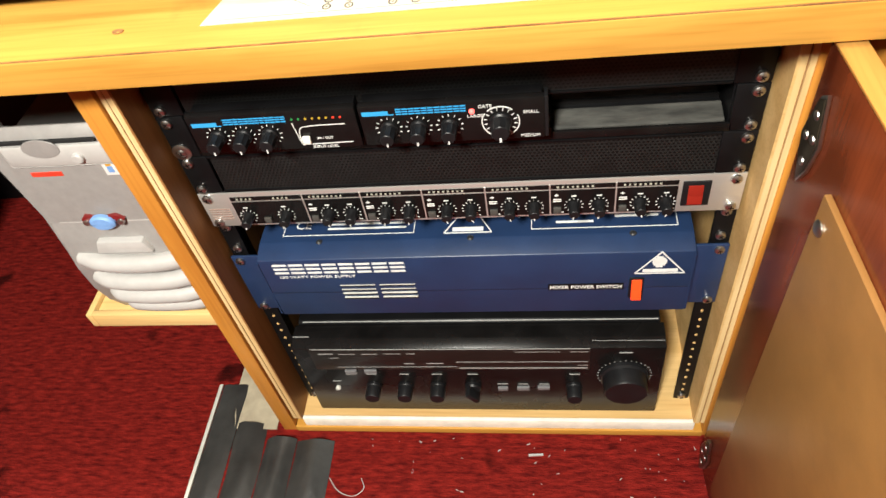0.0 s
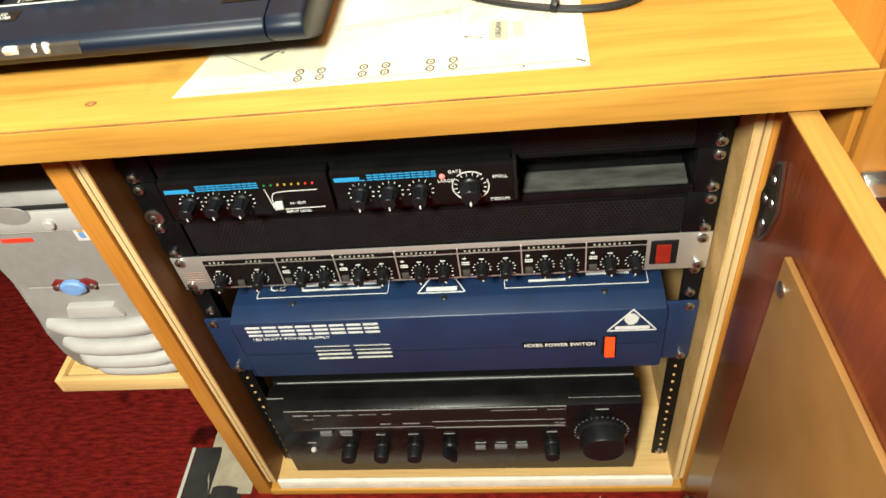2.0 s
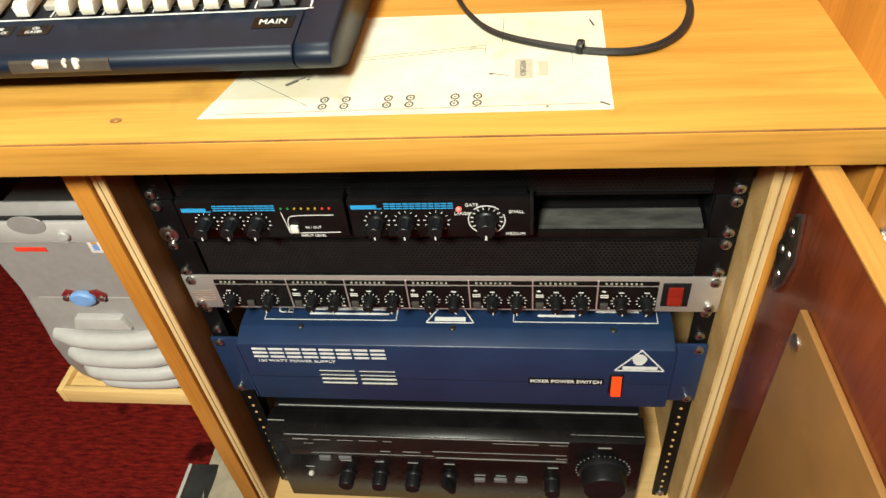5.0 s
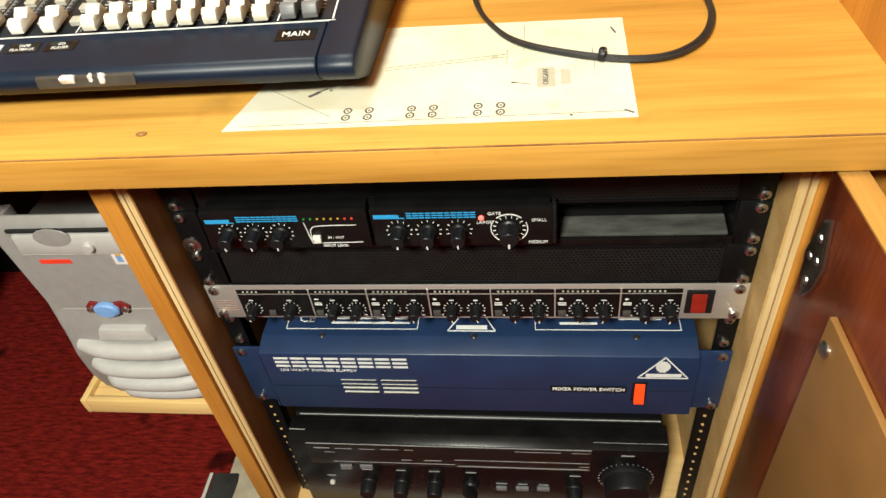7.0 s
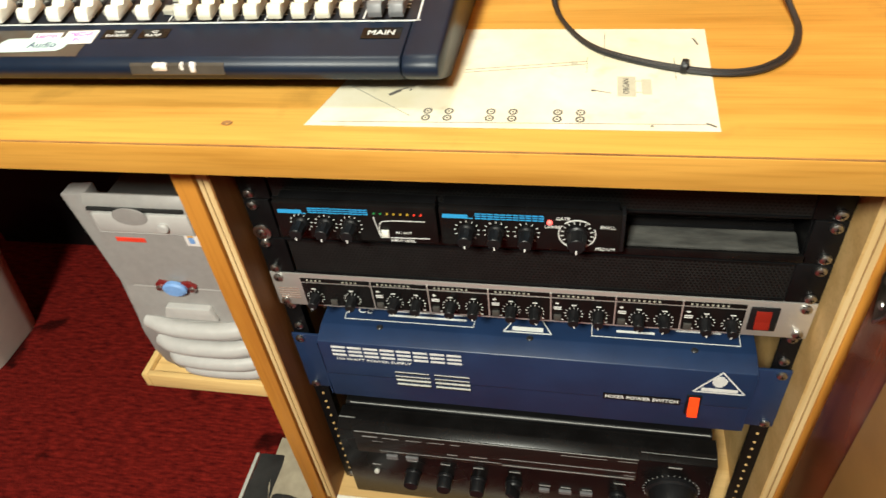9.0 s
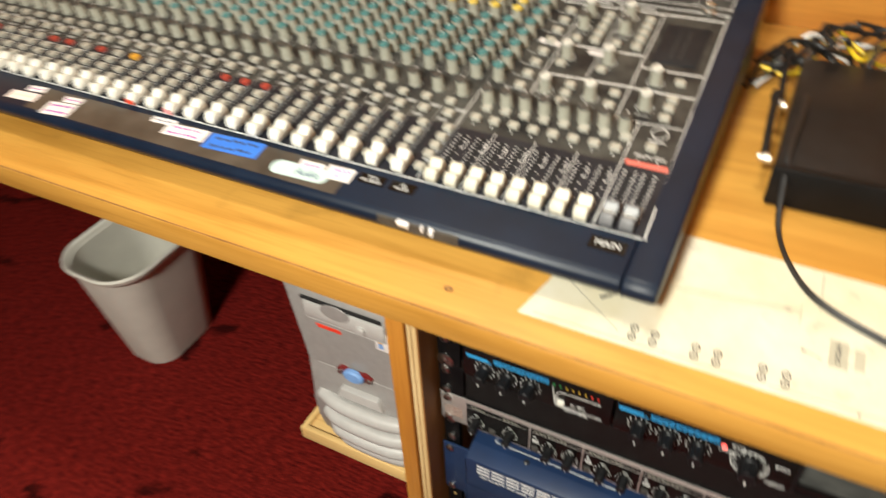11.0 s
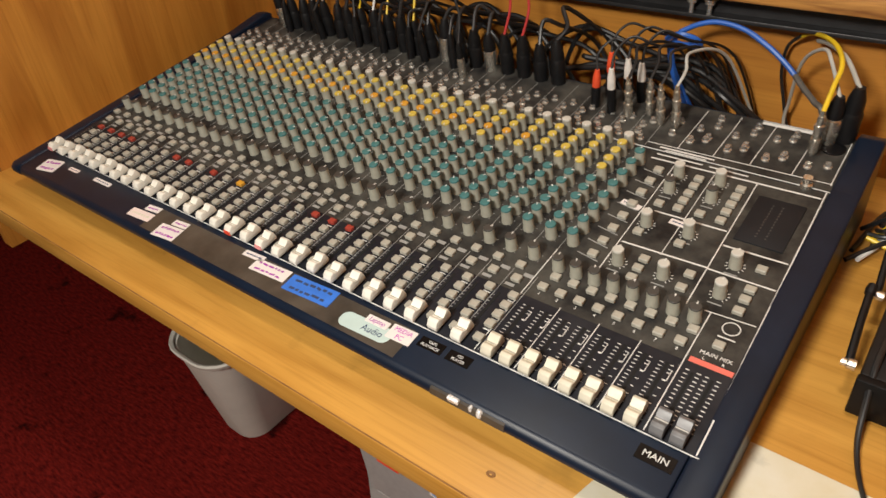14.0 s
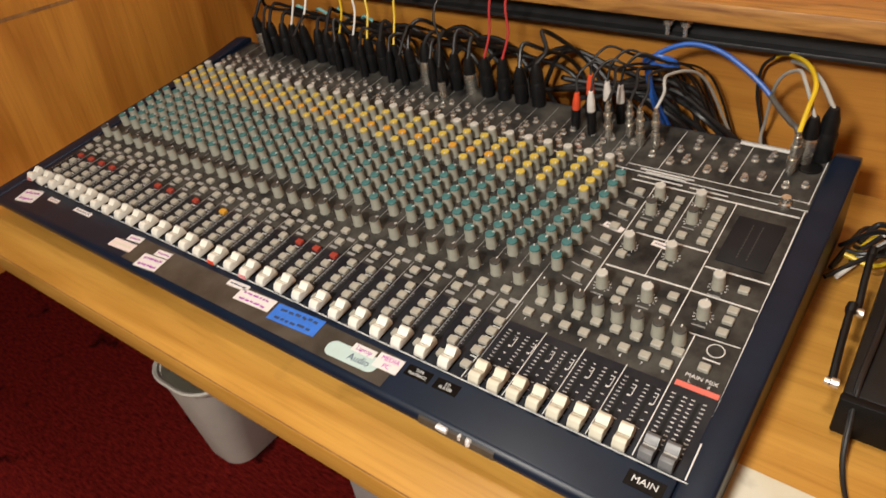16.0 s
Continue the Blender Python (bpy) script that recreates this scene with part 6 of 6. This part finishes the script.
part("brand_bar", box(-0.390, -0.359, 0.0118, 0.0128, R - 0.1085, R - 0.1035), RED, pc, "plain red bar")
part("badge", box(-0.3165, -0.2990, 0.0116, 0.0128, R - 0.1100, R - 0.0840, 0.0004), STICKER, pc, "small coloured badge")
part("badge_mark", box(-0.3125, -0.3070, 0.0112, 0.0117, R - 0.0990, R - 0.0890), ORANGE, pc)
part("badge_mark", box(-0.3125, -0.3070, 0.0112, 0.0117, R - 0.1065, R - 0.0995), PC_BLUE, pc)
part("seam", box(PX0 + 0.010, PX1 - 0.004, 0.0117, 0.0125, R - 0.1700, R - 0.1688), PC_PALE, pc)
part("button_wing", prism([(-0.372, R - 0.1640), (-0.366, R - 0.1580), (-0.350, R - 0.1620), (-0.334, R - 0.1580), (-0.326, R - 0.1640), (-0.330, R - 0.1710), (-0.350, R - 0.1690), (-0.368, R - 0.1710)], "y", 0.0085, 0.0128, bevel=0.001), PC_MAROON, pc, "maroon button surround")
part("power_button", lathe([(0.0105, 0), (0.0105, 0.004), (0.0085, 0.0058), (0, 0.0062)], 24, None, pose(-0.3495, 0.0100, R - 0.1665, 90) @ Matrix.Diagonal((1.25, 0.85, 1, 1))), PC_BLUE, pc, "oval blue power button")
for x in (-0.3665, -0.3310):
    part("small_button", lathe([(0.0036, 0), (0.0036, 0.003), (0.002, 0.004), (0, 0.004)], 12, None, pose(x, 0.0095, R - 0.1665, 90)), STEEL, pc)
part("handle", prism([(-0.372, R - 0.2040), (-0.312, R - 0.2040), (-0.318, R - 0.1880), (-0.366, R - 0.1880)], "y", 0.0005, 0.010, bevel=0.0015), PC_PALE, pc, "pale recessed grip")
for i, (z, y) in enumerate(((R - 0.2160, 0.0020), (R - 0.2420, -0.0005), (R - 0.2675, 0.0018), (R - 0.2920, 0.010))):
    pts = [(PX0 + 0.012 + 0.006 * i, y + 0.006, z), (-0.375, y - 0.001, z - 0.0015), (-0.345, y - 0.003, z - 0.0025), (-0.310, y - 0.002, z - 0.002), (PX1 - 0.004, y + 0.002, z)]
    part("rib", tube(pts, 0.0100, sides=12), PC_PALE, pc, "rounded pale rib")

wb = thing("waste_bin", (-0.918, 0.18, 0.0), "empty light grey plastic waste bin with a rolled rim", "waste bin")


def bin_ring(cx, cy, w, d, z, r):
    return [Vector((cx + sx * (w / 2 - r) + r * math.cos(radians(a)), cy + sy * (d / 2 - r) + r * math.sin(radians(a)), z)) for sx, sy, a0 in ((1, 1, 0), (-1, 1, 90), (-1, -1, 180), (1, -1, 270)) for a in range(a0, a0 + 91, 15)]


BX, BY, BTOP = -0.892, 0.152, R - 0.270
levels = [(0.112, 0.148, 0.001, 0.040), (0.114, 0.150, 0.010, 0.042), (0.150, 0.196, BTOP - 0.006, 0.055), (0.144, 0.190, BTOP - 0.006, 0.054), (0.108, 0.144, 0.008, 0.040)]
own = bmesh.new()
rings = [[own.verts.new(p) for p in bin_ring(BX - 0.050 * (1 - z / BTOP), BY + 0.032 * (1 - z / BTOP), w, d, z, r)] for w, d, z, r in levels]
for a, b in zip(rings, rings[1:]):
    for i in range(len(a)):
        j = (i + 1) % len(a)
        own.faces.new((a[i], a[j], b[j], b[i]))
own.faces.new(rings[0][::-1])
own.faces.new(rings[-1])
part("tub", own, BIN, wb)
own = bmesh.new()
rings = [[own.verts.new(p) for p in bin_ring(BX, BY, w, d, z, r)] for w, d, z, r in ((0.1505, 0.1965, BTOP - 0.008, 0.055), (0.160, 0.206, BTOP - 0.008, 0.060), (0.166, 0.212, BTOP, 0.062), (0.162, 0.208, BTOP + 0.004, 0.06), (0.152, 0.198, BTOP + 0.001, 0.056), (0.1495, 0.1955, BTOP - 0.008, 0.054))]
for a, b in zip(rings, rings[1:] + rings[:1]):
    for i in range(len(a)):
        j = (i + 1) % len(a)
        own.faces.new((a[i], a[j], b[j], b[i]))
part("rolled_rim", own, BIN, wb)

mat = thing("cable_cover", (-0.29, -0.2, 0), "strips of wrinkled black tape over floor cables", "floor tape")
for i, (x0, x1, ya, h) in enumerate(((-0.385, -0.347, 0.037, 0.0035), (-0.345, -0.302, -0.022, 0.008), (-0.300, -0.258, -0.044, 0.010), (-0.257, -0.206, -0.046, 0.007))):
    own = bmesh.new()
    n, mcount = 26, 7
    grid = []
    for a in range(n):
        row = []
        for c in range(mcount):
            u, v = c / (mcount - 1), a / (n - 1)
            x, y = x0 + (x1 - x0) * u, ya - 0.62 * v
            z = 0.0006 + h * math.sin(math.pi * u) + 0.0040 * noise.noise(Vector((x * 45, y * 16, i))) + 0.0015 * noise.noise(Vector((x * 120, y * 60, i)))
            row.append(own.verts.new((x + 0.0025 * noise.noise(Vector((y * 16, i, 3))), y, max(z, 0.0006))))
        grid.append(row)
    for a in range(n - 1):
        for c in range(mcount - 1):
            own.faces.new((grid[a][c], grid[a][c + 1], grid[a + 1][c + 1], grid[a + 1][c]))
    part("tape_strip", own, TAPE_BLACK, mat)
part("pale_edge", box(-0.3905, -0.3855, -0.58, 0.037, 0.0003, 0.0035, 0.0006), KNOB_PALE, mat, "pale metal edge trim")
solid("floor_patch", box(-0.362, -0.2900, -0.030, 0.065, 0.0002, 0.0022), CONCRETE, "bare beige patch of floor beside the cabinet", "floor patch", kind="structure")

# pale lint, splinters and one long thread on the carpet before the cabinet
q = random.Random(77)
bm = bmesh.new()
for i in range(40):
    x, y, a, ln = q.uniform(-0.16, 0.26), -0.036 - abs(q.gauss(0, 0.045)), q.uniform(0, 180), q.choice((0.001, 0.0015, 0.002, 0.004))
    box(-ln / 2, ln / 2, -0.0004, 0.0004, 0.0004, 0.0010, bm=bm, m=pose(x, y, 0, 0, 0, a))
box(-0.009, 0.009, -0.0012, 0.0012, 0.0004, 0.0024, bm=bm, m=pose(0.055, -0.060, 0, 0, 0, 4))
tube([(-0.205, -0.095, 0.001), (-0.19, -0.112, 0.0012), (-0.17, -0.118, 0.0012), (-0.158, -0.108, 0.0012), (-0.163, -0.095, 0.001)], 0.0005, bm, 5)
solid("lint", bm, PC_PALE, "pale lint and splinters lying on the red carpet", "lint", kind="stuff")
